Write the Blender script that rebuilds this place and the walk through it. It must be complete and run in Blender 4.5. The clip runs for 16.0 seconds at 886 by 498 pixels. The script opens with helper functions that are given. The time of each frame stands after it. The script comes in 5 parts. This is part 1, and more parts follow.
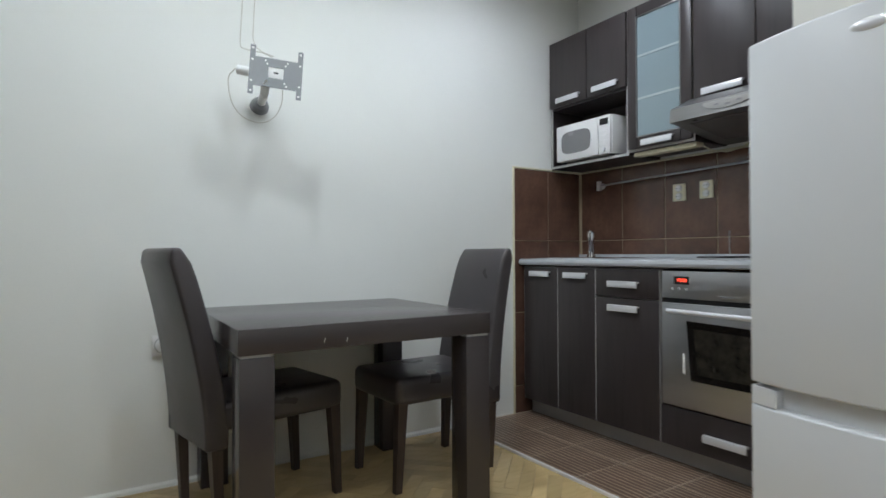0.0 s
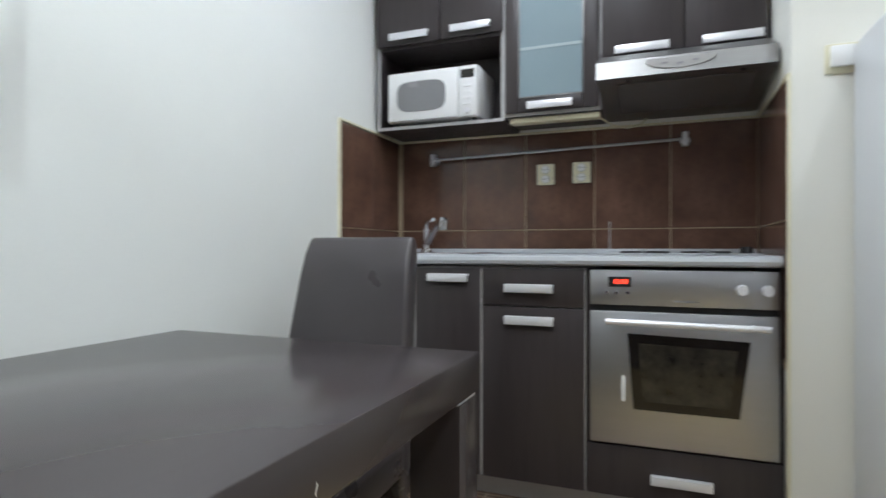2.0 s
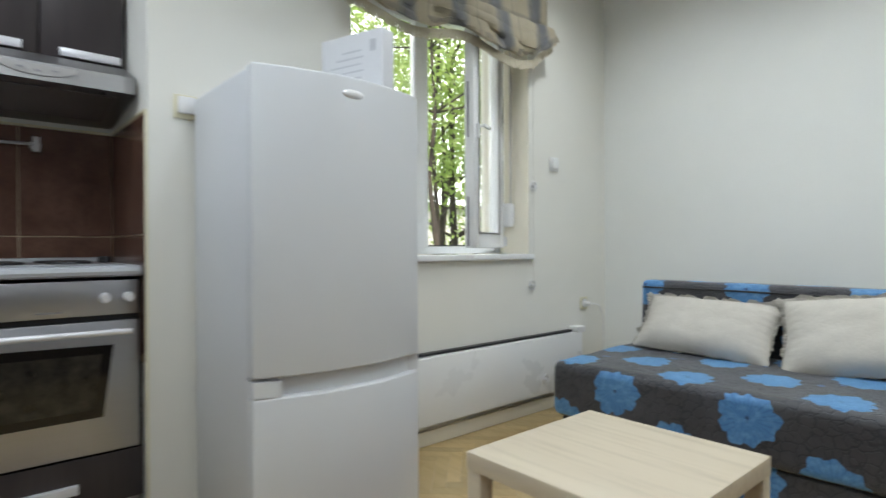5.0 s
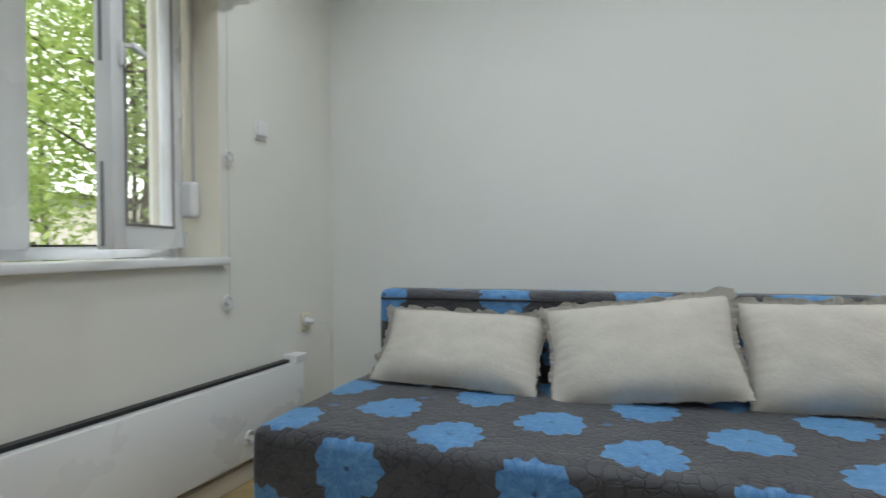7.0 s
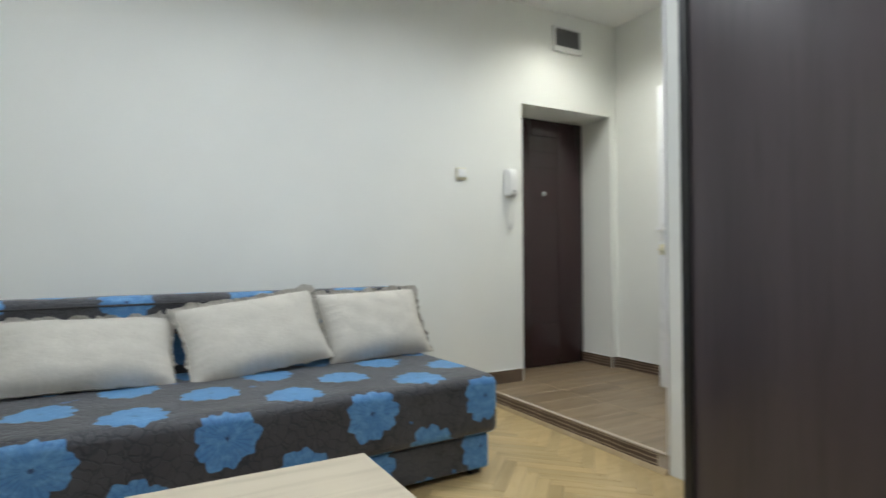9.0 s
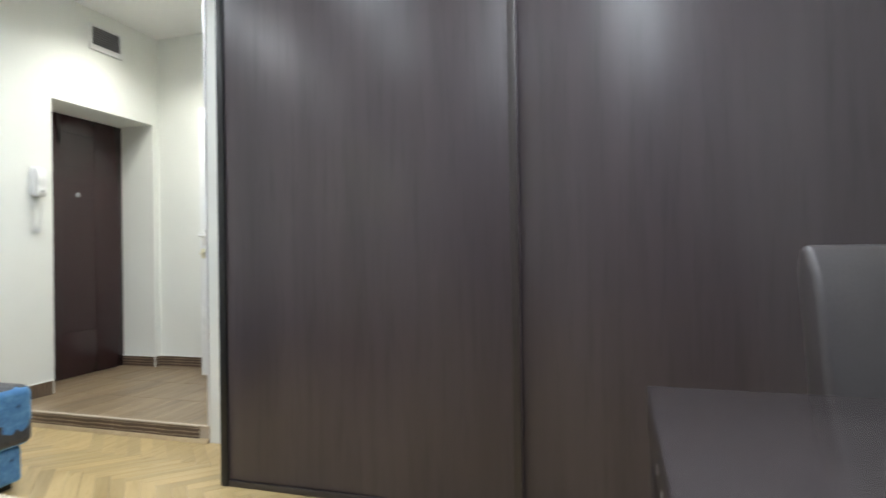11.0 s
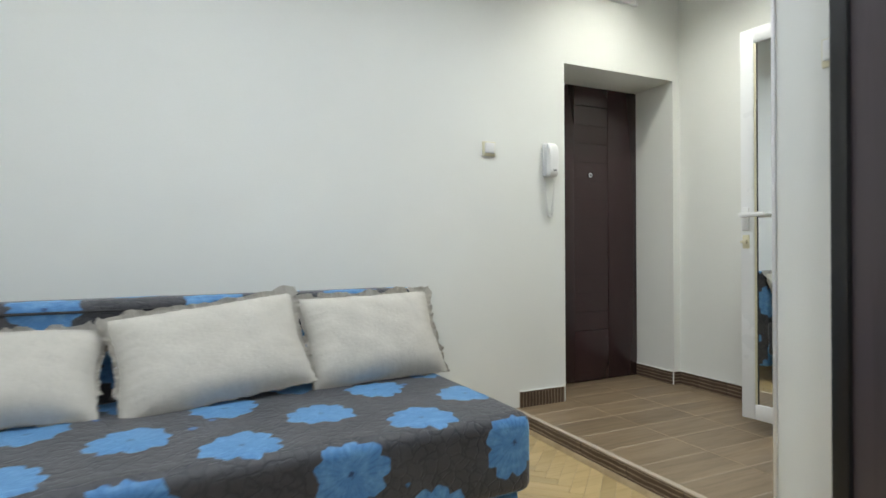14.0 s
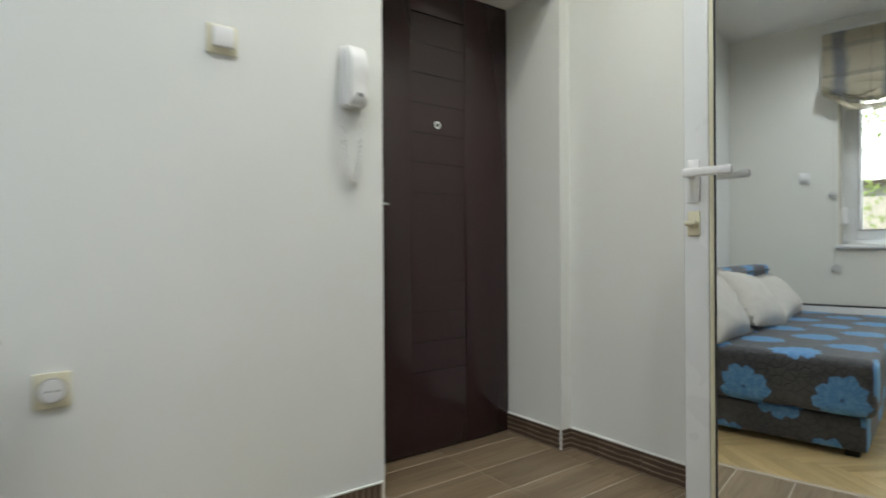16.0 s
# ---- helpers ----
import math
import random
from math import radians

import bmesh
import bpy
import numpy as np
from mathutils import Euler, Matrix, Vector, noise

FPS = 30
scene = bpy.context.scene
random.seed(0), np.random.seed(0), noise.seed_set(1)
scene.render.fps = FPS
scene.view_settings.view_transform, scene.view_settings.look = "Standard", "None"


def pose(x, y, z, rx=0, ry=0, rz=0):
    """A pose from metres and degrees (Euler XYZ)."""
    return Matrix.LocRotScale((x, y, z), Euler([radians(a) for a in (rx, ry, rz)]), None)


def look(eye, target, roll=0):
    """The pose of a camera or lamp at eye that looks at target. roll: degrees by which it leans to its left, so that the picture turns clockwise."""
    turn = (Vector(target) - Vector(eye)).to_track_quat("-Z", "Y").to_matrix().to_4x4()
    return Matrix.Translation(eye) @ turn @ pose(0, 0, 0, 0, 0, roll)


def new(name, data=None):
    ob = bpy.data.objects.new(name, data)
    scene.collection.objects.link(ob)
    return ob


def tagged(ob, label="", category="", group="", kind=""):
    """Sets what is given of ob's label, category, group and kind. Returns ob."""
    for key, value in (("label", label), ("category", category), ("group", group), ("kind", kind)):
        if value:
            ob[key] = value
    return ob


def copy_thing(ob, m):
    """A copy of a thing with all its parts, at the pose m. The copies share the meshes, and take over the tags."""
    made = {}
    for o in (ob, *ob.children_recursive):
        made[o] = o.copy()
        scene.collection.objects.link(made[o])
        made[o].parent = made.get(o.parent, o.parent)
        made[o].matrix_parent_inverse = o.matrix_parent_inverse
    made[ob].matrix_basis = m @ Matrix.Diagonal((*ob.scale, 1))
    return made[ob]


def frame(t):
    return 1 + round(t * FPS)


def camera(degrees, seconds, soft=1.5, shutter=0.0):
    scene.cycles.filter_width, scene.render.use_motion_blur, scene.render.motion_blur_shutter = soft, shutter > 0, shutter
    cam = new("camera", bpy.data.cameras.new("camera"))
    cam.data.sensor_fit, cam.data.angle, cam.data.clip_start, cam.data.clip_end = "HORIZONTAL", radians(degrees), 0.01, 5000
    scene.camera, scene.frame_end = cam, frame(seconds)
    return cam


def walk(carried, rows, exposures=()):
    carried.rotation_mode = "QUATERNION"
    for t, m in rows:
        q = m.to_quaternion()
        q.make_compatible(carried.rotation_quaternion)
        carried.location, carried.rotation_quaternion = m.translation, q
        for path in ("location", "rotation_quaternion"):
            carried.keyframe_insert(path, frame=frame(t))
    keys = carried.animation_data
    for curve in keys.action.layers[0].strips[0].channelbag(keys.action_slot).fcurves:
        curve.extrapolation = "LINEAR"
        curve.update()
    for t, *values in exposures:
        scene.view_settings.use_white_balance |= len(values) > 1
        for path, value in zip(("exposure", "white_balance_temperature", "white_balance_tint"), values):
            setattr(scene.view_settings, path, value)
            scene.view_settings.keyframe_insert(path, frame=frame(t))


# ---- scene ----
cam = camera(76.8, 16.0, 1.5, 0.5)
# t, x, y, z, heading, pitch, lean
PATH = [
    (0, -0.008, 0.119, 0.995, -32.44, 0.51, -0.26),
    (0.5, 0.135, 0.501, 0.99, -32.79, 0.41, -0.23),
    (1, 0.231, 0.87, 0.995, -36.03, 0.21, -0.25),
    (1.5, 0.219, 1.203, 1, -49, -0.01, -0.16),
    (2, 0.188, 1.543, 0.983, -68.73, 0.08, 0.05),
    (2.5, 0.215, 1.779, 1.007, -83.99, -0.02, 0.14),
    (3, 0.139, 1.968, 1.05, -100.01, -0.19, 0.05),
    (3.5, 0.046, 2.073, 1.058, -110.95, -0.16, 0),
    (4, -0.023, 2.071, 1.049, -120.17, -0.09, -0.11),
    (4.5, -0.068, 1.94, 1.041, -126.75, -0.17, -0.17),
    (4.7, -0.066, 1.849, 1.035, -128.39, -0.2, -0.16),
    (6.8, 0.396, 0.88, 1.021, -154.95, -0.52, -0.71),
    (7, 0.468, 0.853, 1.022, -158.03, -0.4, -0.63),
    (7.5, 0.633, 0.923, 1.025, -171.82, -0.19, -0.33),
    (8, 0.787, 1.117, 1.023, -187.62, -0.07, -0.1),
    (8.5, 0.922, 1.331, 1.007, -198.07, 0.51, -0.27),
    (9, 1.08, 1.5, 1, -208.9, 0.74, -0.37),
    (9.5, 1.311, 1.625, 1.011, -222.9, 0.66, -0.62),
    (10, 1.478, 1.752, 1.026, -233.54, 0.5, -0.6),
    (10.2, 1.533, 1.816, 1.028, -236.73, 0.42, -0.59),
    (11.25, 1.49, 1.86, 1.012, -255.5, 0.3, -0.9),
    (12.3, 1.362, 1.772, 0.987, -248.07, 0.21, -1.16),
    (12.5, 1.3, 1.662, 0.986, -243.15, 0.21, -1.18),
    (13, 1.08, 1.406, 0.988, -226.41, 0.25, -1.17),
    (13.5, 0.909, 1.22, 0.987, -210.2, 0.2, -0.8),
    (14, 0.675, 0.933, 1.003, -205.03, 0.05, -0.3),
    (14.5, 0.361, 0.672, 1.002, -205.07, -0.18, -0.22),
    (15, 0.069, 0.452, 0.997, -204.86, -0.19, -0.28),
    (15.5, -0.187, 0.154, 0.995, -208.75, -0.17, -0.07),
    (16, -0.441, -0.153, 0.971, -216.58, -0.06, -0.35),
]
EXPOSURES = [(0, 0.67), (1, 0.91), (2, 1.08), (4.5, 0.86), (7, 0.36), (8.5, 0.52), (10, 0.97), (12.5, 1.35), (13.5, 0.96), (14.5, 0.54), (15, 0.39), (16, 0.54)]


def heading(x, y, z, yaw, pitch, lean):
    a, b = radians(yaw), radians(pitch)
    return look((x, y, z), (x - math.sin(a) * math.cos(b), y + math.cos(a) * math.cos(b), z + math.sin(b)), lean)


walk(cam, [(t, heading(*row)) for t, *row in PATH], EXPOSURES)

# ---- world, sun and lamps ----
world = bpy.data.worlds.new("world")
scene.world = world
world.use_nodes = True
wn = world.node_tree
sky = wn.nodes.new("ShaderNodeTexSky")
sky.sky_type = "NISHITA"
sky.sun_disc = False
sky.sun_elevation, sky.sun_rotation = radians(52), radians(-62)
wn.links.new(sky.outputs[0], wn.nodes["Background"].inputs[0])
wn.nodes["Background"].inputs[1].default_value = 0.15

sun_data = bpy.data.lights.new("sun", "SUN")
sun_data.energy, sun_data.angle, sun_data.color = 5.0, radians(0.5), (1.0, 0.95, 0.86)
sun = new("sun", sun_data)
sun.matrix_world = look((-4.6, 2.4, 8), (0, 0, 0))

CEIL = 2.86
# the last five are unseen, added to fill the sofa side and mid-room
DOWNLIGHTS = [(-1.64, -1.29), (-1.69, -0.79), (0.39, 1.92), (1.13, 1.92), (1.86, 2.02), (-0.35, 1.92), (-0.55, -0.8), (0.5, -0.8), (1.5, -0.8), (0.0, 0.6), (1.0, 0.6)]
LAMP_WATTS = {0: 25, 1: 23, 2: 24, 3: 24, 4: 25, 5: 18, 6: 24, 7: 23, 8: 22, 9: 17, 10: 12}
LAMP_TINT = {0: (0.985, 0.99, 0.91), 1: (0.985, 0.99, 0.91), 6: (0.93, 1.0, 1.07), 7: (0.93, 1.0, 1.07), 8: (0.93, 1.0, 1.07), 4: (0.90, 0.98, 1.13)}


# ---- materials ----
def nodes_of(name):
    m = bpy.data.materials.new(name)
    m.use_nodes = True
    t = m.node_tree
    return m, t, t.nodes, t.links, t.nodes["Principled BSDF"]


def mixer(t, a, b, fac, mode="MIX"):
    n = t.nodes.new("ShaderNodeMix")
    n.data_type, n.blend_type = "RGBA", mode
    for sock, v in ((n.inputs[0], fac), (n.inputs[6], a), (n.inputs[7], b)):
        if hasattr(v, "is_output"):
            t.links.new(v, sock)
        elif isinstance(v, (int, float)):
            sock.default_value = v
        else:
            sock.default_value = (*v, 1)
    return n.outputs[2]


def calc(t, op, a, b=0.0, c=0.0):
    n = t.nodes.new("ShaderNodeMath")
    n.operation = op
    for sock, v in zip(n.inputs, (a, b, c)):
        if hasattr(v, "is_output"):
            t.links.new(v, sock)
        else:
            sock.default_value = v
    return n.outputs[0]


def spread(t, value, lo, hi, a=0.0, b=1.0):
    n = t.nodes.new("ShaderNodeMapRange")
    t.links.new(value, n.inputs[0])
    for i, v in zip((1, 2, 3, 4), (lo, hi, a, b)):
        n.inputs[i].default_value = v
    return n.outputs[0]


def coords(t, stretch=(1, 1, 1), kind="Object"):
    c = t.nodes.new("ShaderNodeTexCoord")
    m = t.nodes.new("ShaderNodeMapping")
    m.inputs[3].default_value = stretch
    t.links.new(c.outputs[kind], m.inputs[0])
    return m.outputs[0]


def grain(t, vec, scale, detail=4.0, rough=0.55):
    n = t.nodes.new("ShaderNodeTexNoise")
    t.links.new(vec, n.inputs["Vector"])
    n.inputs["Scale"].default_value, n.inputs["Detail"].default_value, n.inputs["Roughness"].default_value = scale, detail, rough
    return n.outputs[0]


def relief(t, bsdf, height, depth, strength=1.0):
    n = t.nodes.new("ShaderNodeBump")
    n.inputs["Distance"].default_value, n.inputs["Strength"].default_value = depth, strength
    t.links.new(height, n.inputs["Height"])
    t.links.new(n.outputs[0], bsdf.inputs["Normal"])


def surface(name, color, rough=0.5, metal=0.0, vary=0.12, scale=2.0, fine=60.0, bump=0.0, stretch=(1, 1, 1), coat=0.0, each=0.0, rough_vary=0.08):
    """A plain procedural surface with variation at two scales."""
    m, t, n, l, b = nodes_of(name)
    vec = coords(t, stretch)
    big, small = grain(t, vec, scale), grain(t, vec, fine, 3)
    dark = tuple(c * (1 - vary) for c in color)
    light = tuple(min(1, c * (1 + vary)) for c in color)
    col = mixer(t, dark, light, spread(t, big, 0.3, 0.7))
    col = mixer(t, col, dark, spread(t, small, 0.45, 0.75, 0, 0.5))
    if each:
        info = n.new("ShaderNodeObjectInfo")
        hsv = n.new("ShaderNodeHueSaturation")
        l.new(spread(t, info.outputs["Random"], 0, 1, 1 - each, 1 + each), hsv.inputs["Value"])
        l.new(col, hsv.inputs["Color"])
        col = hsv.outputs[0]
    l.new(col, b.inputs["Base Color"])
    l.new(spread(t, big, 0.3, 0.7, max(0.02, rough - rough_vary), min(1, rough + rough_vary)), b.inputs["Roughness"])
    b.inputs["Metallic"].default_value = metal
    b.inputs["Coat Weight"].default_value = coat
    b.inputs["Coat Roughness"].default_value = 0.15
    if bump:
        relief(t, b, small, bump)
    return m


def glowing(name, color, power):
    m, t, n, l, b = nodes_of(name)
    b.inputs["Base Color"].default_value = (*color, 1)
    b.inputs["Emission Color"].default_value = (*color, 1)
    b.inputs["Emission Strength"].default_value = power
    return m


def ribbed(name, base, line, pitch, axis, share=0.35, each=0.08, rough=0.35):
    """Ceramic tile with moulded ribs along one axis."""
    m, t, n, l, b = nodes_of(name)
    vec = coords(t)
    sep = n.new("ShaderNodeSeparateXYZ")
    l.new(vec, sep.inputs[0])
    wob = grain(t, vec, 14, 2)
    pos = calc(t, "ADD", sep.outputs["XYZ".index(axis)], calc(t, "MULTIPLY", wob, pitch * 0.5))
    tri = calc(t, "PINGPONG", pos, pitch / 2)
    ridge = spread(t, tri, pitch / 2 * (1 - share) - pitch * 0.08, pitch / 2 * (1 - share) + pitch * 0.08)
    big = grain(t, vec, 7)
    col = mixer(t, base, line, ridge)
    col = mixer(t, col, tuple(c * 0.6 for c in base), spread(t, big, 0.4, 0.75, 0, 0.6))
    info = n.new("ShaderNodeObjectInfo")
    hsv = n.new("ShaderNodeHueSaturation")
    l.new(spread(t, info.outputs["Random"], 0, 1, 1 - each, 1 + each), hsv.inputs["Value"])
    l.new(col, hsv.inputs["Color"])
    l.new(hsv.outputs[0], b.inputs["Base Color"])
    b.inputs["Roughness"].default_value = rough
    relief(t, b, calc(t, "SUBTRACT", 1.0, ridge), 0.0012)
    return m


def timber(name, base, dark, along, rough=0.4, coat=0.0, each=0.0, freq=30.0, bump=0.0003):
    """Wood with the grain along one axis."""
    m, t, n, l, b = nodes_of(name)
    st = [freq, freq, freq]
    st["XYZ".index(along)] = freq / 14
    vec = coords(t, tuple(st))
    if each:
        info = n.new("ShaderNodeObjectInfo")
        off = n.new("ShaderNodeVectorMath")
        off.operation = "ADD"
        comb = n.new("ShaderNodeCombineXYZ")
        for i in range(3):
            l.new(calc(t, "MULTIPLY", info.outputs["Random"], 37.0 + 11 * i), comb.inputs[i])
        l.new(vec, off.inputs[0])
        l.new(comb.outputs[0], off.inputs[1])
        vec = off.outputs[0]
    big, small = grain(t, vec, 0.35, 3), grain(t, vec, 2.2, 5, 0.65)
    col = mixer(t, base, dark, spread(t, big, 0.35, 0.7))
    col = mixer(t, col, tuple(c * 0.7 for c in dark), spread(t, small, 0.5, 0.8, 0, 0.6))
    if each:
        hsv = n.new("ShaderNodeHueSaturation")
        l.new(spread(t, info.outputs["Random"], 0, 1, 1 - each, 1 + each), hsv.inputs["Value"])
        l.new(col, hsv.inputs["Color"])
        col = hsv.outputs[0]
    l.new(col, b.inputs["Base Color"])
    l.new(spread(t, small, 0.3, 0.7, rough - 0.06, rough + 0.08), b.inputs["Roughness"])
    b.inputs["Coat Weight"].default_value = coat
    b.inputs["Coat Roughness"].default_value = 0.2
    relief(t, b, small, bump)
    return m


def sofa_cloth():
    """Dark woven cloth with a crackle weave and blue printed flowers; the flower map holds each point's place in its flower."""
    m, t, n, l, b = nodes_of("flowered_cloth")
    uv = n.new("ShaderNodeUVMap")
    uv.uv_map = "flower"
    vec = coords(t)
    wob = n.new("ShaderNodeVectorMath")
    wob.operation = "SUBTRACT"
    noise_node = n.new("ShaderNodeTexNoise")
    l.new(vec, noise_node.inputs["Vector"])
    noise_node.inputs["Scale"].default_value = 26
    l.new(noise_node.outputs["Color"], wob.inputs[0])
    wob.inputs[1].default_value = (0.5, 0.5, 0.5)
    sc = n.new("ShaderNodeVectorMath")
    sc.operation = "MULTIPLY_ADD"
    l.new(wob.outputs[0], sc.inputs[0])
    sc.inputs[1].default_value = (0.11, 0.11, 0)
    l.new(uv.outputs[0], sc.inputs[2])
    sep = n.new("ShaderNodeSeparateXYZ")
    l.new(sc.outputs[0], sep.inputs[0])
    rad = calc(t, "SQRT", calc(t, "ADD", calc(t, "MULTIPLY", sep.outputs[0], sep.outputs[0]), calc(t, "MULTIPLY", sep.outputs[1], sep.outputs[1])))
    ang = calc(t, "ARCTAN2", sep.outputs[1], sep.outputs[0])
    lobes = calc(t, "ABSOLUTE", calc(t, "SINE", calc(t, "MULTIPLY", ang, 4.5)))
    lobes2 = calc(t, "SINE", calc(t, "MULTIPLY_ADD", ang, 3.0, 0.7))
    fray = calc(t, "MULTIPLY", calc(t, "SINE", calc(t, "MULTIPLY_ADD", ang, 17.0, 1.1)), 0.025)
    edge = calc(t, "ADD", calc(t, "MULTIPLY_ADD", lobes, 0.17, 0.84), calc(t, "MULTIPLY_ADD", lobes2, 0.07, fray))
    inside = spread(t, calc(t, "SUBTRACT", edge, rad), -0.015, 0.015)
    vor = n.new("ShaderNodeTexVoronoi")
    vor.feature = "DISTANCE_TO_EDGE"
    vor.inputs["Scale"].default_value = 26
    jig = n.new("ShaderNodeVectorMath")
    jig.operation = "MULTIPLY_ADD"
    l.new(wob.outputs[0], jig.inputs[0])
    jig.inputs[1].default_value = (0.03, 0.03, 0.03)
    l.new(vec, jig.inputs[2])
    l.new(jig.outputs[0], vor.inputs["Vector"])
    crack = spread(t, vor.outputs["Distance"], 0.03, 0.10)
    weave = grain(t, vec, 420, 2)
    big = grain(t, vec, 5)
    ground = mixer(t, (0.026, 0.028, 0.037), (0.052, 0.052, 0.059), crack)
    ground = mixer(t, ground, (0.088, 0.090, 0.098), spread(t, big, 0.42, 0.72, 0, 0.6))
    streak = spread(t, calc(t, "SINE", calc(t, "MULTIPLY", ang, 26.0)), 0.2, 1.0, 0, 0.6)
    petal = mixer(t, (0.078, 0.240, 0.51), (0.046, 0.155, 0.39), streak)
    petal = mixer(t, petal, (0.19, 0.42, 0.68), spread(t, grain(t, vec, 40), 0.45, 0.7, 0, 0.6))
    petal = mixer(t, (0.02, 0.05, 0.14), petal, spread(t, calc(t, "ADD", rad, calc(t, "MULTIPLY", spread(t, grain(t, vec, 160), 0.3, 0.7), 0.12)), 0.09, 0.17))
    spots = n.new("ShaderNodeTexVoronoi")
    spots.inputs["Scale"].default_value = 7.5
    l.new(jig.outputs[0], spots.inputs["Vector"])
    small_bud = calc(t, "LESS_THAN", calc(t, "ADD", spots.outputs["Distance"], calc(t, "MULTIPLY", grain(t, vec, 90), 0.10)), 0.155)
    ground = mixer(t, ground, (0.05, 0.17, 0.40), small_bud)
    col = mixer(t, ground, petal, inside)
    col = mixer(t, col, (0, 0, 0), spread(t, weave, 0.4, 0.8, 0, 0.3))
    l.new(col, b.inputs["Base Color"])
    b.inputs["Roughness"].default_value = 0.55
    l.new(calc(t, "MULTIPLY_ADD", inside, 0.65, 0.35), b.inputs["Sheen Weight"])
    l.new(mixer(t, (0.75, 0.76, 0.80), (0.36, 0.68, 1.0), inside), b.inputs["Sheen Tint"])
    b.inputs["Sheen Roughness"].default_value = 0.4
    quiet = calc(t, "MULTIPLY_ADD", inside, -0.6, 0.8)
    relief(t, b, calc(t, "ADD", calc(t, "MULTIPLY", crack, quiet), calc(t, "MULTIPLY", weave, 0.25)), 0.0017)
    return m


def glass(name, color=(1, 1, 1), rough=0.0):
    m, t, n, l, b = nodes_of(name)
    b.inputs["Base Color"].default_value = (*color, 1)
    b.inputs["Transmission Weight"].default_value = 1.0
    b.inputs["Roughness"].default_value = rough
    b.inputs["IOR"].default_value = 1.45
    return m


def foliage(name, a, c):
    m, t, n, l, b = nodes_of(name)
    geo = n.new("ShaderNodeNewGeometry")
    col = mixer(t, a, c, geo.outputs["Random Per Island"])
    l.new(col, b.inputs["Base Color"])
    b.inputs["Roughness"].default_value = 0.5
    tr = n.new("ShaderNodeBsdfTranslucent")
    l.new(mixer(t, col, (0.42, 0.62, 0.08), 0.5), tr.inputs[0])
    mx = n.new("ShaderNodeMixShader")
    mx.inputs[0].default_value = 0.5
    l.new(b.outputs[0], mx.inputs[1])
    l.new(tr.outputs[0], mx.inputs[2])
    l.new(mx.outputs[0], n["Material Output"].inputs[0])
    return m


def rug_cloth():
    m, t, n, l, b = nodes_of("woven_rug")
    vec = coords(t)
    sep = n.new("ShaderNodeSeparateXYZ")
    l.new(vec, sep.inputs[0])
    bands = calc(t, "PINGPONG", calc(t, "ADD", sep.outputs[1], calc(t, "MULTIPLY", calc(t, "PINGPONG", sep.outputs[0], 0.02), 1.0)), 0.045)
    col = mixer(t, (0.17, 0.018, 0.02), (0.03, 0.012, 0.016), spread(t, bands, 0.02, 0.026))
    col = mixer(t, col, (0.55, 0.5, 0.42), calc(t, "MULTIPLY", spread(t, bands, 0.037, 0.041), 0.8))
    l.new(col, b.inputs["Base Color"])
    b.inputs["Roughness"].default_value = 0.95
    relief(t, b, grain(t, vec, 500, 2), 0.002)
    return m


def striped_cloth():
    m, t, n, l, b = nodes_of("striped_blind_cloth")
    uv = n.new("ShaderNodeUVMap")
    uv.uv_map = "cloth"
    sep = n.new("ShaderNodeSeparateXYZ")
    l.new(uv.outputs[0], sep.inputs[0])
    warp = calc(t, "ADD", sep.outputs[0], calc(t, "MULTIPLY", grain(t, coords(t), 6, 3), 0.10))
    wide = calc(t, "PINGPONG", warp, 0.17)
    thin = calc(t, "PINGPONG", calc(t, "ADD", warp, 0.05), 0.085)
    fold_shade = calc(t, "PINGPONG", sep.outputs[1], 0.16)
    vec = coords(t)
    col = mixer(t, (0.64, 0.585, 0.45), (0.30, 0.31, 0.32), spread(t, wide, 0.10, 0.14))
    col = mixer(t, col, (0.30, 0.27, 0.20), calc(t, "MULTIPLY", spread(t, thin, 0.078, 0.082), 0.4))
    # darker bands paint the shade of the folds into the cloth colour
    col = mixer(t, col, (0.27, 0.26, 0.24), calc(t, "MULTIPLY", spread(t, fold_shade, 0.125, 0.14), 0.4))
    col = mixer(t, col, (0.6, 0.55, 0.42), spread(t, grain(t, vec, 9), 0.5, 0.75, 0, 0.5))
    l.new(col, b.inputs["Base Color"])
    b.inputs["Roughness"].default_value = 0.8
    tr = n.new("ShaderNodeBsdfTranslucent")
    l.new(col, tr.inputs[0])
    mx = n.new("ShaderNodeMixShader")
    mx.inputs[0].default_value = 0.3
    l.new(b.outputs[0], mx.inputs[1])
    l.new(tr.outputs[0], mx.inputs[2])
    l.new(mx.outputs[0], n["Material Output"].inputs[0])
    relief(t, b, grain(t, vec, 350, 2), 0.001)
    return m


PAINT = surface("wall_paint", (0.80, 0.81, 0.775), 0.75, vary=0.03, scale=1.3, fine=140, bump=0.0004)
PAINT_CREAM = surface("cream_wall_paint", (0.80, 0.79, 0.725), 0.75, vary=0.03, scale=1.3, fine=140, bump=0.0004)
PAINT_CEIL = surface("ceiling_paint", (0.82, 0.82, 0.80), 0.85, vary=0.02, scale=1.0, fine=120, bump=0.0003)
WENGE = timber("dark_wenge_laminate", (0.045, 0.036, 0.036), (0.035, 0.028, 0.028), "Z", 0.40, freq=26)
WENGE_TABLE = surface("dark_table_laminate", (0.053, 0.044, 0.045), 0.22, vary=0.06, scale=3, fine=40, stretch=(0.12, 1, 1), rough_vary=0.04)
